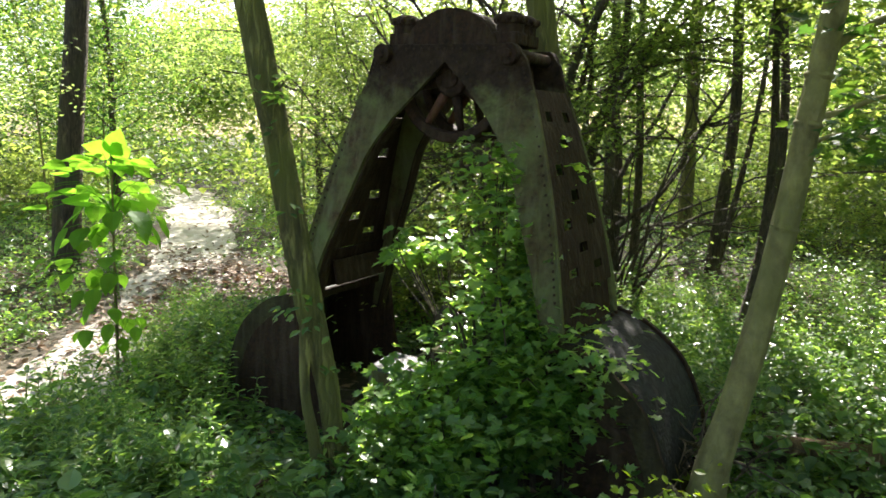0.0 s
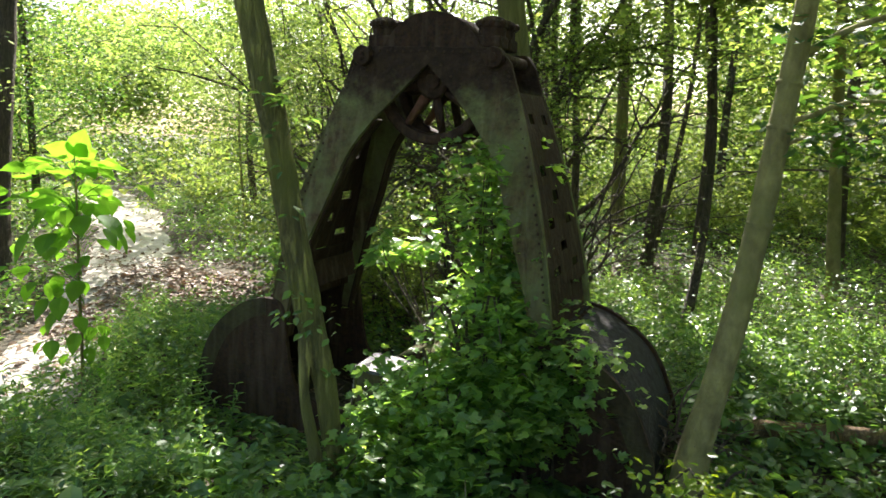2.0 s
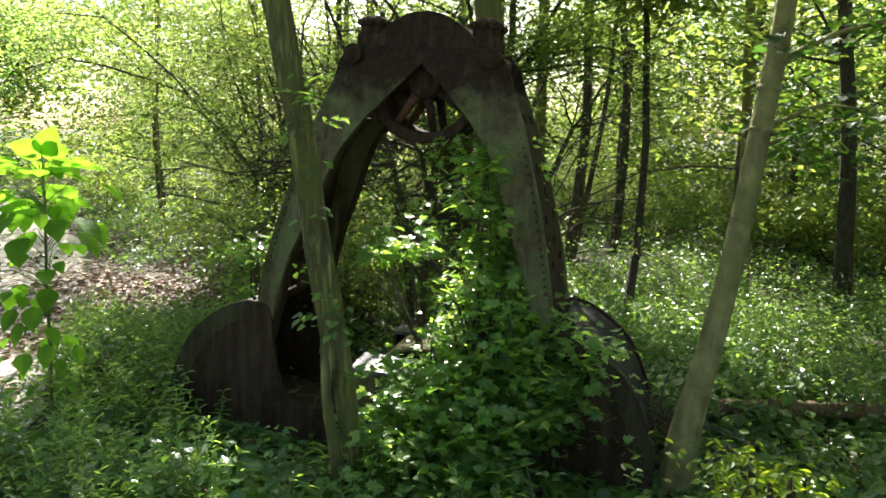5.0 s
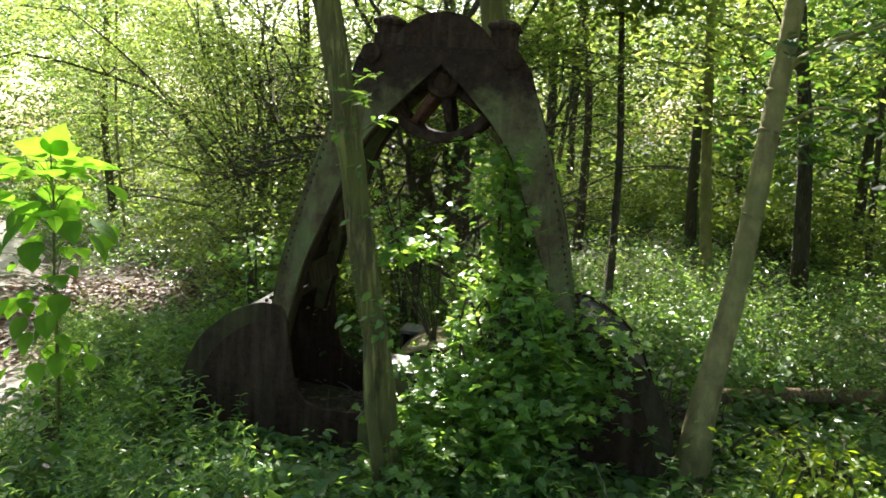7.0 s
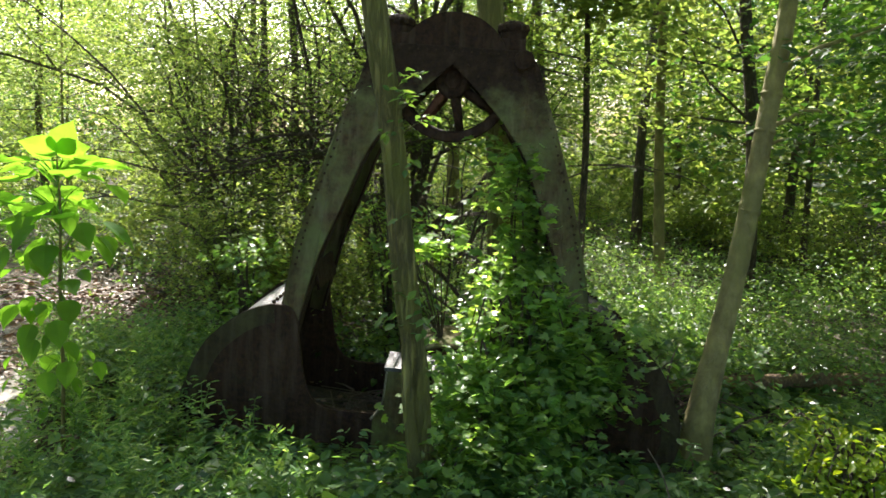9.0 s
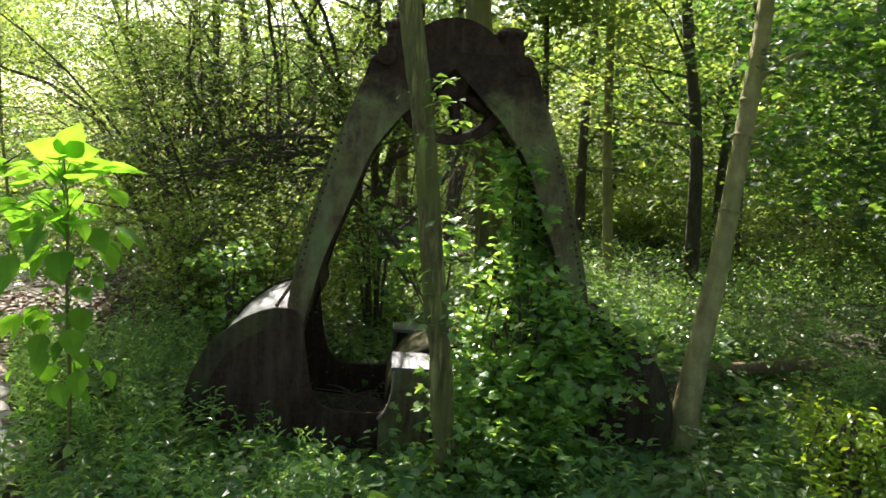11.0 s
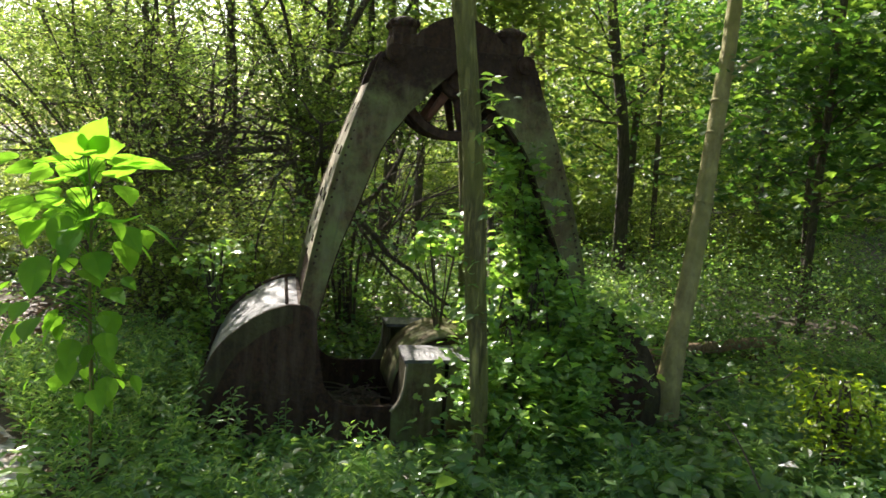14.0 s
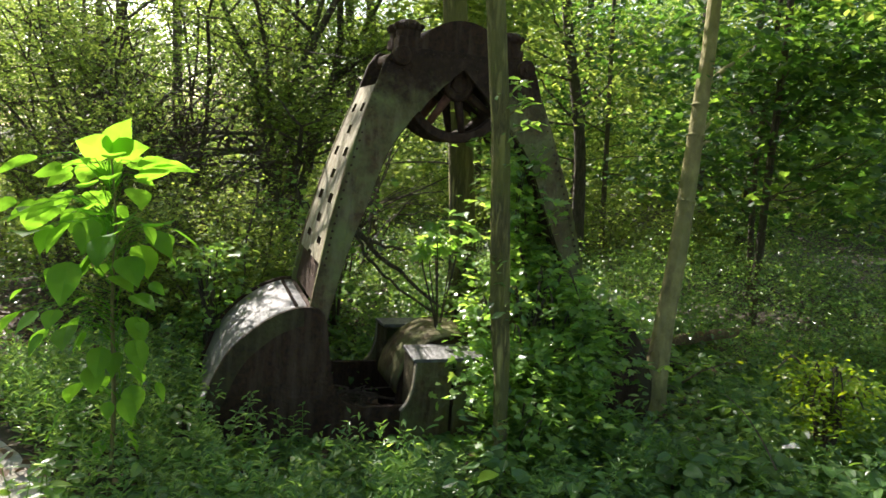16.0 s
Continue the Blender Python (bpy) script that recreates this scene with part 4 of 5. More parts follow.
    # behind the walker: unseen, made-up trees; the first blocks sky light over the right jaw
    forest_tree(149, 3.3, 1.5, 9, 0.12, (0.0, 0.0), 3.9, 56, (15, 12), 0.15, reach=4.0)
    for k, (x, y) in enumerate([(3.5, -1.5), (0.5, -3.5), (-3, -4), (-7, -2), (-8.5, 2.5), (6.5, 0.5), (4, -6), (-1, -8), (-8, -8)]):
        forest_tree(150 + k, x, y, rng.uniform(8, 11), rng.uniform(0.08, 0.15), tuple(rng.normal(0, 0.03, 2)), 2.8, 18, (14, 12), 0.13, reach=3.0)


place_trees()


def far_woods():
    """The wood that closes the distance all round, in crowns of layered sprays."""
    rng = np.random.default_rng(501)
    for n, lo, hi, r0, r1, top, sprays, per, size in ((120, -1.05, 0.25, 20, 31, 11.0, 15, 56, 0.17), (260, 0.25, 1.6, 16, 29, 9.0, 16, 52, 0.16), (64, 1.6, 5.3, 16, 28, 8.0, 14, 18, 0.45), (90, -1.1, 1.7, 30, 46, 7.0, 14, 44, 0.34)):
        th = rng.uniform(lo, hi, n)
        r = rng.uniform(r0, r1, n)
        c = np.stack([r * np.sin(th), 4 + r * np.cos(th), 0 * th], 1)
        c[:, 2] = lift(c[:, 0], c[:, 1]) + rng.uniform(0.05, 1, n) ** 0.9 * top
        c[:, 2] += np.where((th > -0.44) & (th < -0.26) & (c[:, 2] < 3.2), 2.6, 0.0)
        gap = (th > -0.62) & (th < 0.13) & (c[:, 2] > 3.4) & (rng.random(n) < 0.45)
        gap |= (th > 0.2) & (th < 0.56) & (c[:, 2] > 2.2) & (rng.random(n) < 0.25)
        c, n = c[~gap], int(np.sum(~gap))
        kind = rng.choice(3, n, p=(0.44, 0.22, 0.34) if hi < 0.3 else (0.5, 0.27, 0.23))
        for which, foliage, tone in ((0, LEAF_TREE, "bright green"), (1, LEAF_LIME, "pale yellow-green"), (2, LEAF_DEEP, "deep green")):
            tw = []
            for q in c[kind == which]:
                rad = rng.uniform(0.9, 2.4) * (1 if r0 < 30 else 1.6)
                tw.append(ellipsoid_points(rng, q, (rad, rad, rad * 0.7), int(sprays * (rad / 1.6) ** 1.5) + 3, 0.3))
            b, a, nn, L = spray_leaves(rng, np.vstack(tw), per, 0.55 if r0 < 30 else 1.0, size)
            ob = leaf_cloud("woodland", b, a, nn, L, L * 0.6, SIMPLE, foliage)
            tagged(ob, "distant %s woodland foliage" % tone, "woodland", kind="stuff")
    # undergrowth along the far edge
    n = 1600
    th = rng.uniform(-1.05, 1.6, n)
    r = rng.uniform(15, 40, n)
    c = np.stack([r * np.sin(th), 4 + r * np.cos(th), 0 * th], 1)
    c[:, 2] = lift(c[:, 0], c[:, 1]) + rng.uniform(0.1, 1.3, n)
    b, a, nn, L = spray_leaves(rng, c, 22, 0.6, 0.3)
    tagged(leaf_cloud("woodland", b, a, nn, L, L * 0.6, SIMPLE, LEAF_TREE), "low bright undergrowth in the distance", "woodland", kind="stuff")


far_woods()


def shrub(seed, name, label, x, y, radius, height, stems_n, per, leaf, ratio, template, foliage, bark, group="", spread=0.16, reach=0.10, per_twig=6):
    rng = np.random.default_rng(seed)
    root = holder(name, label, "shrub", Matrix.Translation((x, y, float(lift(x, y)) - 0.03)), group)
    stems = []
    for k in range(stems_n):
        h = rng.uniform(0, 6.28)
        out = rng.uniform(0.2, 1.0) * radius
        top = height * rng.uniform(0.55, 1.05)
        p = [(0.06 * math.cos(h), 0.06 * math.sin(h), 0), (0.3 * out * math.cos(h), 0.3 * out * math.sin(h), top * 0.6), (0.75 * out * math.cos(h), 0.75 * out * math.sin(h), top), (1.15 * out * math.cos(h), 1.15 * out * math.sin(h), top * rng.uniform(0.7, 1.0))]
        stems.append((spline(np.array(p) + rng.normal(0, 0.04 * radius, (4, 3)) * np.array([[0], [1], [1], [1]]), 9), np.linspace(0.012 * (1 + radius), 0.004, 9)))
    for st in stems:
        tubes("stem", [st], bark, root, seg=5)
    crown("foliage", root, rng, stems, per, per_twig, reach, leaf, ratio, template, foliage, spread)
    return root


def woody_shrub(seed, name, label, x, y, radius, height, mains, twigs, per, leaf, foliage, group="", per_twig=8, bare=0, thick=0.022):
    """A many-stemmed shrub: crooked main stems, side branches, leaves on the branches."""
    rng = np.random.default_rng(seed)
    root = holder(name, label, "shrub", Matrix.Translation((x, y, float(lift(x, y)) - 0.05)), group)
    side = []
    for k in range(mains):
        h = rng.uniform(0, 6.28)
        foot = np.array([math.cos(h), math.sin(h), 0]) * rng.uniform(0, 0.22) * radius
        rise = height / max(0.25, radius * rng.uniform(0.3, 1.0))
        p, r = limb_stem(rng, foot, h + rng.normal(0, 0.5), rise, height * rng.uniform(0.8, 1.15), thick * rng.uniform(0.6, 1.2), 10, 0.35)
        tubes("stem", [(p, r)], BARK_DARK, root, seg=6)
        for j in range(twigs):
            i = rng.integers(3, 10)
            q = limb_stem(rng, p[i], rng.uniform(0, 6.28), rng.uniform(-0.1, 0.9), radius * rng.uniform(0.4, 0.95), r[i] * 0.6, 6, 0.3)
            tubes("branch", [q], BARK_DARK, root, seg=4)
            side.append(q)
    live = side[bare:]
    crown("foliage", root, rng, live, per, per_twig, 0.11, leaf, 0.55, SIMPLE, foliage, 0.2)
    return root


def sunlit_sprig():
    """A few thin stems inside the bucket that carry leaves at their tops."""
    rng = np.random.default_rng(340)
    root = holder("maple_shrub", "thin young shrub with pale sunlit leaves inside the bucket", "shrub", Matrix.Translation((0.02, 5.1, -0.2)), "shrubs round the bucket")
    tw = []
    for k in range(9):
        top = np.array((-0.17 + rng.normal(0, 0.12), -0.15 + rng.normal(0, 0.06), 1.47 + rng.normal(0, 0.08)))
        p = spline([(rng.normal(0, 0.04), rng.normal(0, 0.04), 0), (0.06, 0.0, 0.6), top * 0.9 + (0.02, 0, -0.05), top], 10)
        tubes("stem", [(p, np.linspace(0.008, 0.003, 10))], BARK_DARK, root, seg=5)
        tw += [p[-1], p[-2], p[-1] + rng.normal(0, 0.06, 3)]
    b, a, n, L = spray_leaves(rng, np.array(tw), 5, 0.05, 0.10, 0.3, 0.3)
    leaf_cloud("foliage", b, a, n, L, L * 0.95, LOBED, LEAF_SHRUB, root)


def stem_clump():
    """A tree-high shrub: a sheaf of thick stems from one foot, leaning limbs to one side, a wide fine-leaved crown."""
    rng = np.random.default_rng(307)
    x, y = 1.50, 9.35
    root = holder("honeysuckle_tree", "tall many-stemmed shrub with thick dark stems and fine leaves", "shrub", Matrix.Translation((x, y, float(lift(x, y)) - 0.05)), "honeysuckle thicket")
    mains = []
    for k in range(9):
        h = k * 0.7 + rng.normal(0, 0.2)
        foot = np.array([0.16 * math.cos(h), 0.16 * math.sin(h), 0])
        mains.append(limb_stem(rng, foot, h, rng.uniform(5.5, 11), rng.uniform(4.6, 6.0), rng.uniform(0.045, 0.085), 14, 0.02))
    for h, rise, length, r in ((3.35, 0.85, 3.2, 0.085), (3.6, 1.2, 3.0, 0.07), (3.0, 1.0, 3.6, 0.06), (2.75, 1.5, 4.2, 0.055), (0.15, 1.5, 3.8, 0.05), (0.5, 2.2, 4.2, 0.05), (-0.35, 1.1, 3.0, 0.04)):
        mains.append(limb_stem(rng, (0.1 * math.cos(h), 0.1 * math.sin(h), 0.15), h, rise, length, r, 14, 0.04))
    sides = []
    for p, r in mains:
        v, f = tube_arrays(p, r, 9, 0.10, rng)
        mesh_object("stem", v, f, BARK_DARK, root, "", True)
        for j in range(9):
            i = rng.integers(4, 14)
            q = limb_stem(rng, p[i], rng.uniform(0, 6.28), rng.uniform(0.0, 0.9), rng.uniform(0.8, 1.9), r[i] * 0.5 + 0.004, 8, 0.15)
            tubes("branch", [q], BARK_DARK, root, seg=5)
            if p[i][2] > 1.6:
                sides.append(q)
    crown("foliage", root, rng, sides, 22, 15, 0.12, 0.062, 0.55, SIMPLE, LEAF_HONEY, 0.24)


def place_shrubs():
    g = "honeysuckle thicket"
    for k, (x, y, r, h) in enumerate([(-0.8, 8.3, 0.9, 2.0), (-0.6, 8.8, 1.2, 4.2), (-0.6, 10.4, 1.0, 3.0), (0.4, 10.0, 1.3, 3.6), (-0.1, 7.5, 0.8, 1.4)]):
        woody_shrub(300 + k, "honeysuckle_shrub", "arching honeysuckle shrub with small leaves and dark stems", x, y, r, h, 10, 9, 12, 0.05, LEAF_HONEY if k in (1, 2, 3) else LEAF_TREE, g, 12, 8)
    stem_clump()
    for k, (x, y, r, h) in enumerate([(0.25, 9.7, 1.3, 4.6), (-0.5, 10.3, 1.3, 4.8), (0.9, 10.1, 1.1, 4.8)]):
        woody_shrub(311 + k, "honeysuckle_shrub", "tall honeysuckle shrub with a high fine-leaved crown", x, y, r, h, 11, 9, 18, 0.056, LEAF_HONEY, g, 13, 20, 0.03)
    shrub(345, "maple_shrub", "leafy green shrub with lobed leaves behind the bucket", 0.5, 6.9, 0.5, 1.7, 9, 6, 0.075, 0.95, LOBED, LEAF_SHRUB, BARK_DARK, "shrubs round the bucket", 0.14, 0.10, 8)
    shrub(346, "maple_shrub", "creeper-clad shrub at the foot of the tree behind the bucket", 0.80, 5.40, 0.2, 1.5, 9, 10, 0.065, 0.95, LOBED, LEAF_SHRUB, BARK_DARK, "shrubs round the bucket", 0.08, 0.07, 7)
    woody_shrub(308, "bare_shrub", "half-bare shrub with crooked dark branches", 2.3, 9.4, 1.0, 2.4, 5, 6, 7, 0.06, LEAF_HONEY, g, 8, 14, 0.03)
    # leafy shrub growing up through the bucket and over its right jaw
    for k, (a, b, r, h) in enumerate([(0.45, -0.88, 0.36, 0.85), (0.72, -0.80, 0.34, 0.95), (0.44, -0.3, 0.26, 1.05), (0.75, -0.40, 0.32, 1.2), (0.40, -1.30, 0.36, 0.45), (0.95, -0.25, 0.34, 0.95), (0.60, -0.64, 0.36, 1.2), (0.90, -0.62, 0.28, 1.0), (1.08, -0.50, 0.26, 0.95)]):
        p = BUCKET @ Vector((a, b, 0))
        shrub(320 + k, "maple_shrub", "leafy green shrub with lobed leaves beside the bucket", p.x, p.y, r, h, 16, 11, 0.078, 0.95, LOBED, LEAF_SHRUB, BARK_DARK, "shrubs round the bucket", 0.12, 0.09, 8)
    sunlit_sprig()
    shrub(347, "maple_shrub", "small bright green shrub beyond the jaw", -1.05, 6.56, 0.3, 1.1, 10, 7, 0.07, 0.95, LOBED, LEAF_SHRUB, BARK_DARK, "shrubs round the bucket", 0.10, 0.09, 7)
    shrub(341, "yellow_shrub", "low yellow-green shrub in the undergrowth", 1.02, 2.45, 0.32, 0.80, 24, 14, 0.045, 0.55, OVAL, LEAF_YELLOW, BARK_DARK, "", 0.09, 0.07, 5)
    for k, (x, y, r, h) in enumerate([(3.8, 4.9, 0.8, 0.9), (2.9, 5.9, 0.6, 0.45), (4.8, 5.8, 1.0, 1.3), (3.3, 3.0, 0.8, 0.9), (4.2, 7.0, 0.9, 0.6), (2.6, 7.2, 0.7, 0.45), (5.2, 3.0, 1.0, 1.5), (6.3, 3.6, 1.0, 1.8), (7.6, 3.0, 1.2, 2.0), (4.4, 2.2, 0.9, 1.2), (6.2, 5.6, 1.1, 1.6), (8.0, 5.0, 1.2, 2.0)]):
        woody_shrub(350 + k, "undergrowth_bush", "bushy green undergrowth in broken light", x, y, r, h * 0.72, 8, 6, 9, 0.055, LEAF_HERB, "undergrowth bushes", 8, 0, 0.01)


place_shrubs()


def arching_branches(seed, label, x, y, n, length, thick, heads, rise, sag, twigs):
    """Long dark, nearly bare branches that arch out of a shrub."""
    rng = np.random.default_rng(seed)
    root = holder("bare_shrub", label, "shrub", Matrix.Translation((x, y, float(lift(x, y)) - 0.05)), "honeysuckle thicket")
    ends = []
    for k in range(n):
        h = rng.uniform(*heads)
        up = rng.uniform(*rise)
        p, r = limb_stem(rng, (rng.normal(0, 0.12), rng.normal(0, 0.12), 0), h, up, length * rng.uniform(0.7, 1.15), thick * rng.uniform(0.6, 1.2), 16, sag)
        tubes("branch", [(p, r)], BARK_DARK, root, seg=6)
        for j in range(twigs):
            i = rng.integers(5, 15)
            q = limb_stem(rng, p[i], h + rng.normal(0, 0.9), rng.uniform(-0.5, 0.6), length * rng.uniform(0.15, 0.4), r[i] * 0.55, 7, 0.25)
            tubes("twig", [q], BARK_DARK, root, seg=4)
            ends.append(q)
    crown("foliage", root, rng, ends, 3, 6, 0.10, 0.06, 0.55, SIMPLE, LEAF_HONEY, 0.12)


def weed(seed, x, y, height, leaf_size, kind):
    """An upright weed: a stem with narrow leaves in pairs."""
    rng = np.random.default_rng(seed)
    root = holder("weed", "upright green weed with narrow leaves in the undergrowth" if kind else "low creeper sprig with leaves in fives", "weed", Matrix.Translation((x, y, float(lift(x, y)) - 0.02)), "upright weeds" if kind else "creeper sprigs")
    p = spline([(0, 0, 0), (rng.normal(0, 0.03), rng.normal(0, 0.03), height * 0.5), (rng.normal(0, 0.08), rng.normal(0, 0.08), height)], 12)
    tubes("stem", [(p, np.linspace(0.006, 0.002, 12))], LEAF_HERB, root, seg=5)
    b, a, nn, L = [], [], [], []
    steps = 11 if kind else 4
    for k in range(steps):
        u = 0.2 + 0.8 * k / (steps - 1)
        q = p[min(11, int(u * 11))]
        for j in range(2 if kind else 5):
            th = k * 1.6 + j * (math.pi if kind else 1.0) + rng.normal(0, 0.25)
            b.append(q + (0 if kind else rng.normal(0, 0.015, 3)))
            a.append((math.cos(th), math.sin(th), rng.uniform(-0.25, 0.45)))
            nn.append((rng.normal(0, 0.3), rng.normal(0, 0.3), 1.0))
            L.append(leaf_size * rng.uniform(0.7, 1.15) * (1.15 - 0.55 * u))
    L = np.array(L)
    leaf_cloud("leaves", np.array(b), np.array(a), np.array(nn), L, L * (0.3 if kind else 0.5), OVAL, LEAF_SHRUB, root)


def place_weeds():
    rng = np.random.default_rng(55)
    # along the front of the bucket and in the foreground
    for k in range(16):
        a, b = rng.uniform(-1.95, -1.0), rng.uniform(-1.3, -0.8)
        q = BUCKET @ Vector((a, b, 0))
        weed(700 + k, q.x, q.y, rng.uniform(0.25, 0.5), rng.uniform(0.09, 0.13), True)
    for k in range(30):
        x, y = rng.uniform(-2.6, 1.9), rng.uniform(2.3, 3.6)
        if np.hypot(x + 2, y - 0.8) > 1.8:
            weed(760 + k, x, y, rng.uniform(0.3, 0.6), rng.uniform(0.08, 0.13), k % 2 == 0)
    for k, (x, y) in enumerate([(1.05, 3.05), (1.2, 3.1), (1.35, 3.0), (1.3, 3.25), (1.55, 3.3), (0.9, 2.9), (1.75, 3.4), (0.35, 3.3), (0.1, 3.45), (0.5, 3.0)]):
        weed(800 + k, x, y, rng.uniform(0.35, 0.5), 0.12, False)
    # beside the path, below the sapling
    for k, (x, y) in enumerate([(-3.02, 5.0), (-2.93, 4.85), (-2.88, 5.12), (-2.98, 5.25), (-2.82, 4.95), (-3.08, 4.8), (-2.8, 5.3)]):
        weed(820 + k, x, y, rng.uniform(0.35, 0.5), 0.15, False)


arching_branches(901, "shrub of long bare arching branches behind the jaw", 0.5, 8.5, 9, 3.2, 0.022, (2.3, 4.0), (0.5, 1.1), 0.55, 5)
arching_branches(903, "fan of dark stems with bare twigs beside the bucket", 2.0, 8.6, 12, 3.4, 0.016, (-0.9, 1.4), (0.8, 3.0), 0.2, 4)


def arch_shrub():
    """A leaning stem whose long bare branches reach out level and droop."""
    rng = np.random.default_rng(905)
    root = holder("bare_shrub", "leaning shrub with long level bare branches", "shrub", Matrix.Translation((0.55, 7.75, -0.1)), "honeysuckle thicket")
    stem = spline([(0.1, 0.1, 0), (0.05, 0.05, 0.8), (-0.05, 0.0, 1.5), (-0.2, 0.0, 2.05)], 12)
    tubes("stem", [(stem, np.linspace(0.04, 0.025, 12))], BARK_DARK, root, seg=7)
    ends = []
    for k in range(8):
        p, rr = limb_stem(rng, stem[rng.integers(8, 12)], math.pi + rng.normal(0, 0.28), rng.uniform(-0.12, 0.22), rng.uniform(1.5, 2.3), 0.021, 14, 0.10)
        tubes("branch", [(p, rr)], BARK_DARK, root, seg=6)
        for j in range(4):
            i = rng.integers(4, 13)
            q = limb_stem(rng, p[i], math.pi + rng.normal(0, 0.7), rng.uniform(-0.5, 0.5), rng.uniform(0.3, 0.7), rr[i] * 0.6, 7, 0.2)
            tubes("twig", [q], BARK_DARK, root, seg=4)
            ends.append(q)
    crown("foliage", root, rng, ends, 2, 6, 0.08, 0.05, 0.55, SIMPLE, LEAF_HONEY, 0.10)


arch_shrub()
place_weeds()


def thicket():
    """Bushes that fill the middle distance."""
    rng = np.random.default_rng(91)
    n = 0
    while n < 34:
        x, y = rng.uniform(-10, 12), rng.uniform(6.5, 17)
        if float(trail_gap(np.array([x]), np.array([y]))[0]) < 1.4 or math.hypot(x - 0.2, y - 5.2) < 2.6 or (1.2 < x < 7.5 and y < 12.5) or (-4 < x < -1 and y < 10) or (-0.5 < x < 4 and y < 9):
            continue
        r = rng.uniform(0.8, 1.4)
        woody_shrub(400 + n, "woodland_bush", "light green bush among the trees", x, y, r, rng.uniform(0.8, 1.7), 6, 4, 10, rng.uniform(0.07, 0.11), LEAF_TREE, "woodland bushes", 9, 0, 0.012)
        n += 1


def sapling():
    """Young tree with broad leaves in pairs on long stalks."""
    rng = np.random.default_rng(41)
    x, y = -2.42, 5.24
    z = float(lift(x, y))
    root = holder("sapling", "young sapling with large bright translucent leaves", "sapling", Matrix.Translation((x, y, z)))
    h = 1.86 - z
    stem_object("stem", [(-0.06, 0.03, 0), (-0.02, 0.0, 0.5), (0.0, 0.0, 1.1), (0.03, -0.02, 1.6), (0.03, 0, h)], [0.014, 0.012, 0.010, 0.007, 0.004], BARK_GREEN, root, 8, 20, 0.05, 2)
    # tiers of leaves: height, how far out, heading and its spread, droop, count
    for z0, z1, r0, r1, head, wide, droop, n in ((h - 0.16, h - 0.02, 0.08, 0.34, 0.0, 6.28, 0.05, 17), (h - 0.36, h - 0.18, 0.15, 0.55, 2.9, 4.2, 0.2, 18), (h - 0.56, h - 0.32, 0.06, 0.38, 0.0, 6.28, 1.1, 18),
                                                 (h - 0.80, h - 0.58, 0.15, 0.55, 3.3, 4.4, 0.5, 14), (h - 1.12, h - 0.8, 0.1, 0.4, 3.6, 3.4, 1.2, 14), (h - 1.55, h - 1.2, 0.05, 0.34, 0.0, 6.28, 1.3, 14)):
        for k in range(n):
            th = head + (k + rng.uniform(-0.3, 0.3)) / n * wide - wide / 2
            zz, reach = rng.uniform(z0, z1), rng.uniform(r0, r1)
            bx, by = reach * math.cos(th), reach * math.sin(th)
            dip = droop * rng.uniform(0.6, 1.3)
            size = rng.uniform(0.11, 0.235) * (1.0 if zz > h - 0.6 else 0.78)
            stalk = [(0.02, 0, zz - 0.10), (bx * 0.5, by * 0.5, zz + 0.03), (bx, by, zz)]
            out = th + rng.normal(0, 0.35)
            tip = 0.55 if droop < 0.3 else 0.15
            leaf(root, (bx, by, zz), (math.cos(out), math.sin(out), -dip - tip * math.sin(out)), (dip * math.cos(out) + rng.normal(0, 0.2), dip * math.sin(out) + rng.normal(0, 0.2) + tip, 1.0), size, 0.76)
            tubes("leaf_stalk", [(spline(stalk, 5), np.linspace(0.003, 0.0015, 5))], LEAF_BIG, root, seg=4)
    # the youngest leaf stands up at the tip
    for a, up, size in ((0.3, 1.5, 0.21), (3.0, 0.35, 0.2), (5.9, 0.2, 0.19)):
        leaf(root, (0.03, 0, h), (math.cos(a) * 0.8, math.sin(a) * 0.3, up), (0.1, 0.9, 0.35), size, 0.8)


def leaf(root, base, axis, normal, size, ratio):
    """One broad leaf, a part of its own."""
    return leaf_cloud("leaf", np.array([base], float), np.array([axis], float), np.array([normal], float), np.array([size]), np.array([size * ratio]), BROAD, LEAF_BIG, root)


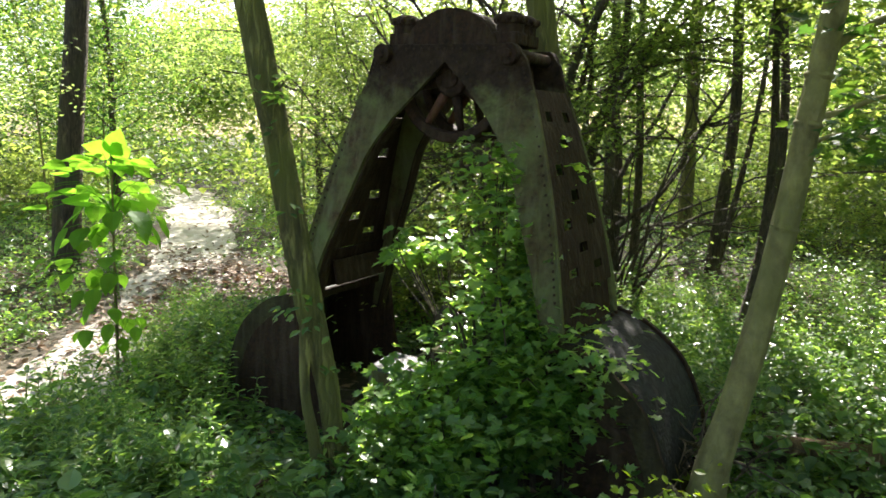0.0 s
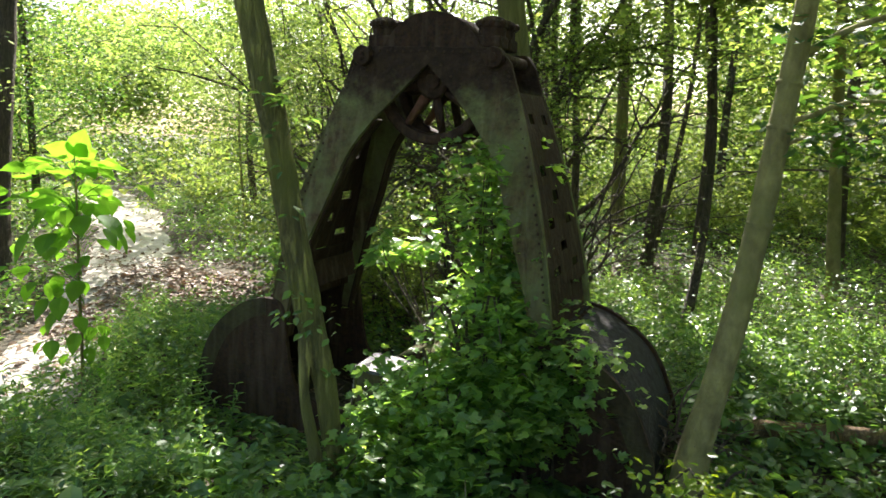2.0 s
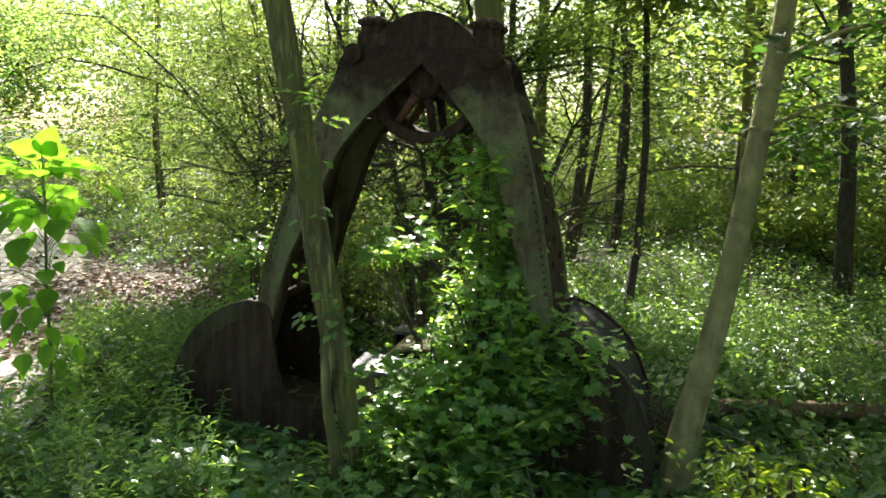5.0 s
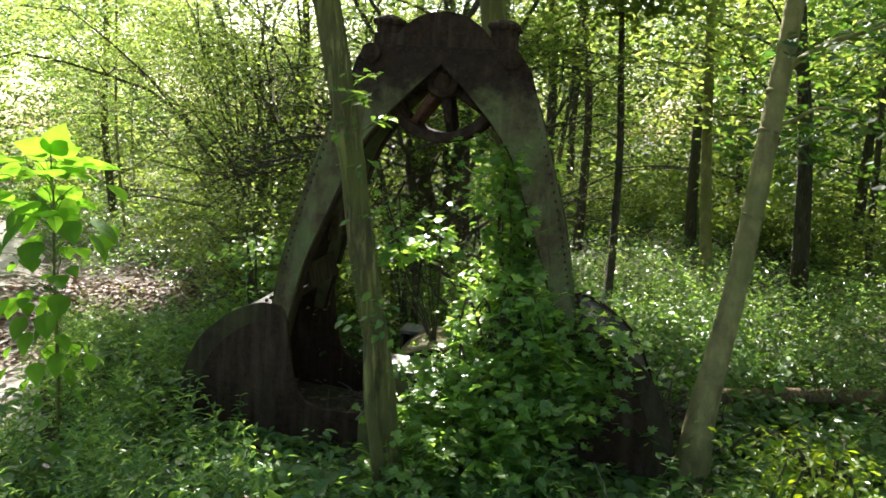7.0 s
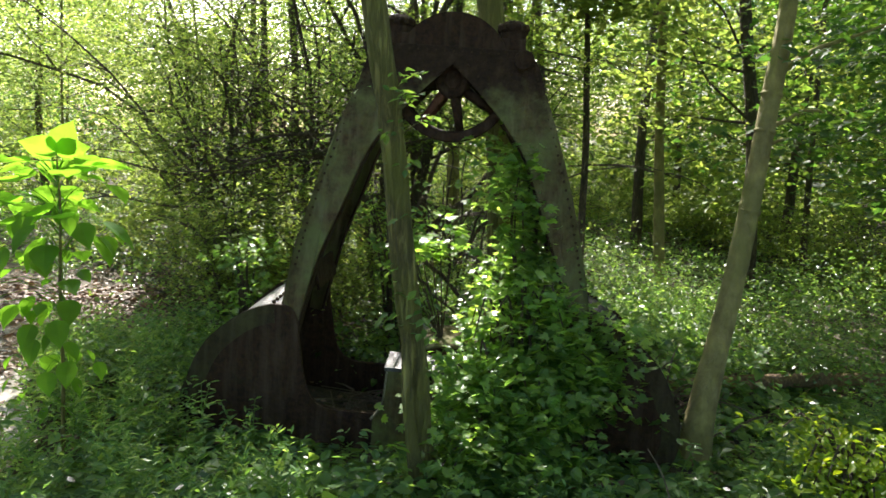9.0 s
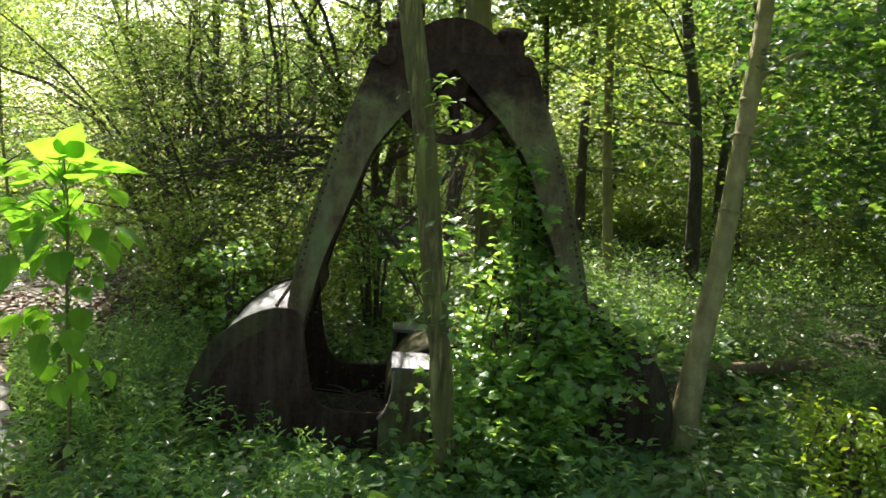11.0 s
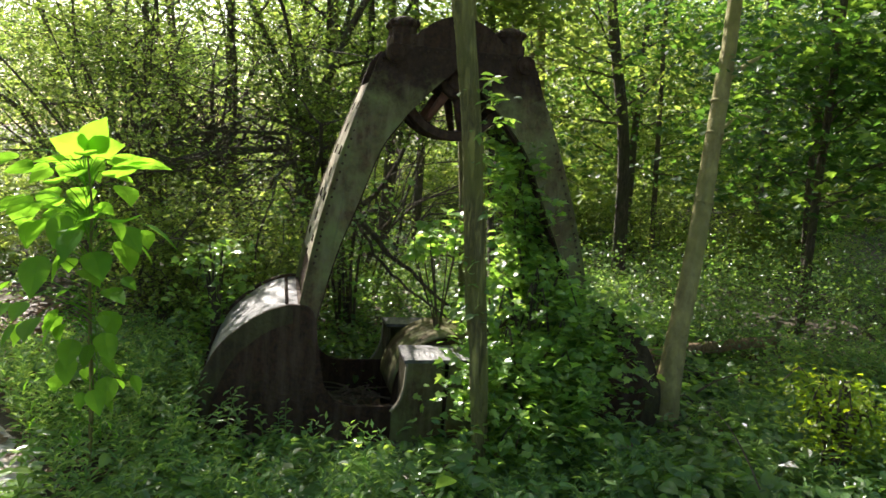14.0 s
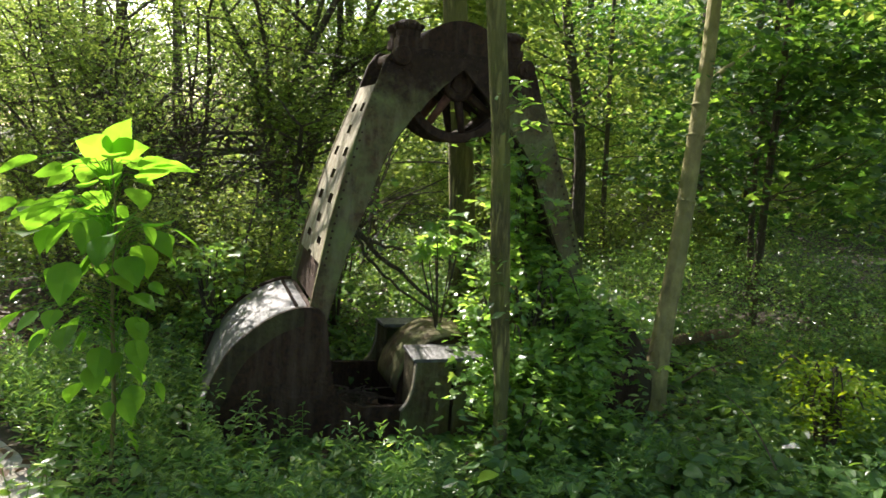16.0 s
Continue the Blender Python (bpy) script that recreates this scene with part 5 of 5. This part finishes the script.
def herbs():
    """Low undergrowth over the forest floor."""
    rng = np.random.default_rng(60)
    for name, label, n, span, tall, leaf, per, tmpl, ratio, mat in (
            ("undergrowth", "knee-high green herbs covering the forest floor", 2000, (-3.6, 3.6, 1.9, 7.0), (0.16, 0.5), 0.075, 11, OVAL, 0.6, LEAF_HERB),
            ("undergrowth", "broad-leaved herbs beside the footpath", 800, (-3.4, 3.4, 2.0, 5.2), (0.12, 0.42), 0.12, 8, BROAD, 0.7, LEAF_HERB),
            ("undergrowth", "small-leaved ground cover between the herbs", 4200, (-4.5, 5.5, 1.6, 9.0), (0.05, 0.32), 0.05, 9, SIMPLE, 0.6, LEAF_SHRUB),
            ("undergrowth", "sparse green herbs along the footpath and behind it", 5000, (-14, 14, -10, 3.0), (0.1, 0.4), 0.13, 9, SIMPLE, 0.6, LEAF_HERB),
            ("undergrowth", "sunlit herbs under the farther trees", 9000, (-9, 11, 6.5, 19), (0.06, 0.5), 0.075, 10, SIMPLE, 0.6, LEAF_HERB)):
        x = rng.uniform(span[0], span[1], n)
        y = rng.uniform(span[2], span[3], n)
        keep = (~bucket_mask(x, y)) & (trail_gap(x, y) > 0.55 + rng.uniform(0, 0.3, n)) & (np.hypot(x + 2, y - 0.8) > 1.6) & ~(bare_patch(x, y) & (rng.random(n) < 0.93))
        x, y = x[keep], y[keep]
        h = rng.uniform(*tall, len(x)) * np.where(front_gap(x, y), 0.24, 0.9)
        h = np.where(np.hypot(x + 0.5, (y - 3.5) / 1.4) < 0.42, np.minimum(h, 0.19), h)
        h = np.where(np.hypot((x - 2.3) / 1.3, (y - 4.0) / 0.5) < 1, np.minimum(h, 0.12), h)
        k = np.repeat(np.arange(len(x)), per)
        u = rng.random(len(k))
        th = rng.uniform(0, 6.28, len(k))
        rad = (0.03 + 0.09 * (1 - u)) * (0.6 + h[k] * 1.6)
        base = np.stack([x[k] + rad * np.cos(th), y[k] + rad * np.sin(th), lift(x[k], y[k]) + h[k] * (0.15 + 0.85 * u)], 1)
        axis = np.stack([np.cos(th), np.sin(th), rng.normal(-0.15, 0.35, len(k))], 1)
        nn = np.stack([rng.normal(0, 0.4, len(k)), rng.normal(0, 0.4, len(k)), np.ones(len(k))], 1)
        L = leaf * rng.uniform(0.55, 1.3, len(k))
        ob = leaf_cloud(name, base, axis, nn, L, L * ratio, tmpl, mat)
        tagged(ob, label, "undergrowth", kind="stuff")


herbs()


def lance_herbs():
    """Crowded upright stems with narrow leaves, between the path and the jaw and in front."""
    rng = np.random.default_rng(66)
    for label, n, span, tall, size in (("dense narrow-leaved green weeds beside the footpath", 600, (-2.75, -1.3, 3.6, 7.2), (0.28, 0.55), 0.085),
                                       ("narrow-leaved weeds scattered in the foreground", 300, (-2.4, 2.6, 2.2, 3.6), (0.18, 0.4), 0.08),
                                       ("narrow-leaved weeds in broken light behind the bucket", 700, (0.6, 5.5, 5.5, 9.5), (0.15, 0.42), 0.075)):
        x, y = rng.uniform(span[0], span[1], n), rng.uniform(span[2], span[3], n)
        keep = ~bucket_mask(x, y) & ~front_gap(x, y) & (np.hypot(x + 2, y - 0.8) > 1.7) & (trail_gap(x, y) > 0.5)
        x, y = x[keep], y[keep]
        h = rng.uniform(*tall, len(x))
        per = 20
        k = np.repeat(np.arange(len(x)), per)
        u = np.tile(np.linspace(0.15, 1.0, per), len(x))
        th = np.tile(np.arange(per) * 2.4, len(x)) + rng.uniform(0, 6.28, len(x))[k]
        lean = rng.normal(0, 0.12, (len(x), 2))
        base = np.stack([x[k] + lean[k, 0] * u * h[k], y[k] + lean[k, 1] * u * h[k], lift(x[k], y[k]) + u * h[k]], 1)
        axis = np.stack([np.cos(th), np.sin(th), rng.normal(0.15, 0.25, len(k)) + 0.5 * u], 1)
        nn = np.stack([rng.normal(0, 0.25, len(k)), rng.normal(0, 0.25, len(k)), np.ones(len(k))], 1)
        L = size * rng.uniform(0.7, 1.2, len(k)) * (1.1 - 0.5 * u)
        tagged(leaf_cloud("undergrowth", base, axis, nn, L, L * 0.32, SIMPLE, LEAF_HERB), label, "undergrowth", kind="stuff")


lance_herbs()


def vine():
    """Creeper climbing inside the right arm of the bucket."""
    rng = np.random.default_rng(72)
    root = holder("climbing_vine", "leafy creeper climbing the arm of the bucket", "vine", BUCKET)
    stems = []
    for k in range(10):
        o = rng.normal(0, 0.05, 2)
        p = [(0.30 + o[0], -0.62 + o[1], -0.2), (0.42 + o[0], -0.50, 0.5), (0.62, -0.35 + o[1], 0.95), (0.66 + o[1], -0.15, 1.4), (0.59, 0.0 + o[0], 1.75), (0.47 + o[1], 0.05, 2.02 + rng.normal(0, 0.12))]
        if k % 2:
            p = [(0.34 + o[0], -0.55 + o[1], -0.2), (0.45 + o[0], -0.48, 0.5), (0.55, -0.43 + o[1], 0.95), (0.54 + o[1], -0.38, 1.35), (0.50, -0.34 + o[0], 1.7 + rng.normal(0, 0.1))]
        stems.append((spline(p, 12), np.linspace(0.012, 0.003, 12)))
    for st in stems:
        tubes("stem", [st], BARK_DARK, root, seg=5)
    crown("foliage", root, rng, stems, 26, 7, 0.08, 0.085, 0.9, LOBED, LEAF_SHRUB, 0.10)


vine()
thicket()
sapling()


# ---- small things on the ground ----


def fallen_log():
    root = stem_object("fallen_log", [(2.2, 4.86, -0.15), (2.9, 4.56, -0.12), (3.5, 4.28, -0.10), (4.0, 4.05, -0.10)], [0.06, 0.065, 0.06, 0.05], LOG_WOOD, None, 12, 24, 0.14, 31)
    tagged(root, "reddish-brown fallen log lying in the herbs", "log")


def brush_pile():
    """Loose dead sticks between the right jaw and the leaning tree."""
    rng = np.random.default_rng(88)
    root = holder("brush_pile", "tangle of dead sticks against the jaw", "brushwood", Matrix.Translation((1.60, 4.36, -0.2)))
    for k in range(64):
        h = rng.uniform(0, 6.28)
        p, r = limb_stem(rng, (rng.normal(0, 0.16), rng.normal(0, 0.22), rng.uniform(0.0, 0.3)), h, rng.uniform(-0.2, 1.6), rng.uniform(0.25, 0.65), rng.uniform(0.004, 0.013), 6, 0.5)
        tubes("stick", [(p, r)], DEAD_WOOD if k % 3 else BARK_DARK, root, seg=5)


BRANCHES = [[(0.26, 6.32, 1.15), (0.46, 6.09, 0.87), (0.71, 5.75, 0.52), (1.15, 5.15, -0.1)], [(0.48, 6.52, 1.05), (0.71, 6.29, 0.93), (1.08, 5.9, 0.83)], [(0.12, 6.18, 1.2), (0.26, 6.0, 0.83), (0.44, 5.76, 0.59), (0.96, 5.07, -0.1)]]


def fallen_branches():
    """Bare dead branches leaning down behind the bucket."""
    for k, pts in enumerate(BRANCHES):
        p = spline(pts, 14) + np.random.default_rng(95 + k).normal(0, 0.012, (14, 3))
        tagged(tubes("dead_branch", [(p, np.linspace(0.028 - 0.006 * k, 0.008, 14))], BARK_DARK, seg=7), "bare dead branch leaning down behind the bucket", "branch", "dead branches")


def loose_twig():
    p = spline([(-0.12, 2.46, 0.25), (-0.10, 2.55, 0.38), (-0.05, 2.68, 0.5), (-0.03, 2.80, 0.57)], 12)
    tagged(tubes("dead_twig", [(p, np.linspace(0.005, 0.0025, 12))], DEAD_WOOD), "thin pale dead twig among the herbs", "twig")


def litter():
    """Dry leaves on the soil and the path."""
    rng = np.random.default_rng(93)
    n = 9000
    x, y = rng.uniform(-6, 5, n), rng.uniform(1.5, 11, n)
    path = rng.choice(len(TRAIL), 800)
    x = np.concatenate([x, TRAIL[path, 0] + rng.normal(0, 0.6, 800)])
    y = np.concatenate([y, TRAIL[path, 1] + rng.normal(0, 0.3, 800)])
    extra = rng.uniform(-1, 1, (2600, 2))
    x = np.concatenate([x, -2.3 + 1.15 * extra[:, 0]])
    y = np.concatenate([y, 8.2 + 1.45 * extra[:, 1]])
    th = rng.uniform(0, 6.28, len(x))
    base = np.stack([x, y, lift(x, y) + rng.uniform(0.018, 0.04, len(x))], 1)
    axis = np.stack([np.cos(th), np.sin(th), rng.normal(0, 0.25, len(x))], 1)
    nn = np.stack([rng.normal(0, 0.35, len(x)), rng.normal(0, 0.35, len(x)), np.ones(len(x))], 1)
    L = rng.uniform(0.04, 0.10, len(x))
    tagged(leaf_cloud("leaf_litter", base, axis, nn, L, L * 0.65, OVAL, LEAF_DRY), "brown dry leaves lying on the soil", "leaf litter", kind="stuff")


def jaw_sticks():
    """Dead sticks lying on the soil inside the open bucket."""
    rng = np.random.default_rng(94)
    for k in range(22):
        q = BUCKET @ Vector((rng.uniform(-0.8, -0.4), rng.uniform(-0.3, 0.4), 0))
        z = float(lift(q.x, q.y)) + 0.02 + 0.008 * k
        h = rng.uniform(0, 6.28)
        n = rng.uniform(0.12, 0.3)
        d = np.array((math.cos(h), math.sin(h), rng.normal(0, 0.12))) * n
        p = spline([np.array((q.x, q.y, z)) - d, np.array((q.x, q.y, z + 0.01)), np.array((q.x, q.y, z)) + d], 6)
        ob = tubes("dead_stick", [(p, np.linspace(0.009, 0.005, 6))], DEAD_WOOD, seg=6)
        tagged(ob, "short dead stick lying inside the bucket", "stick", "sticks in the bucket")


jaw_sticks()
fallen_branches()
fallen_log()
brush_pile()
loose_twig()
litter()
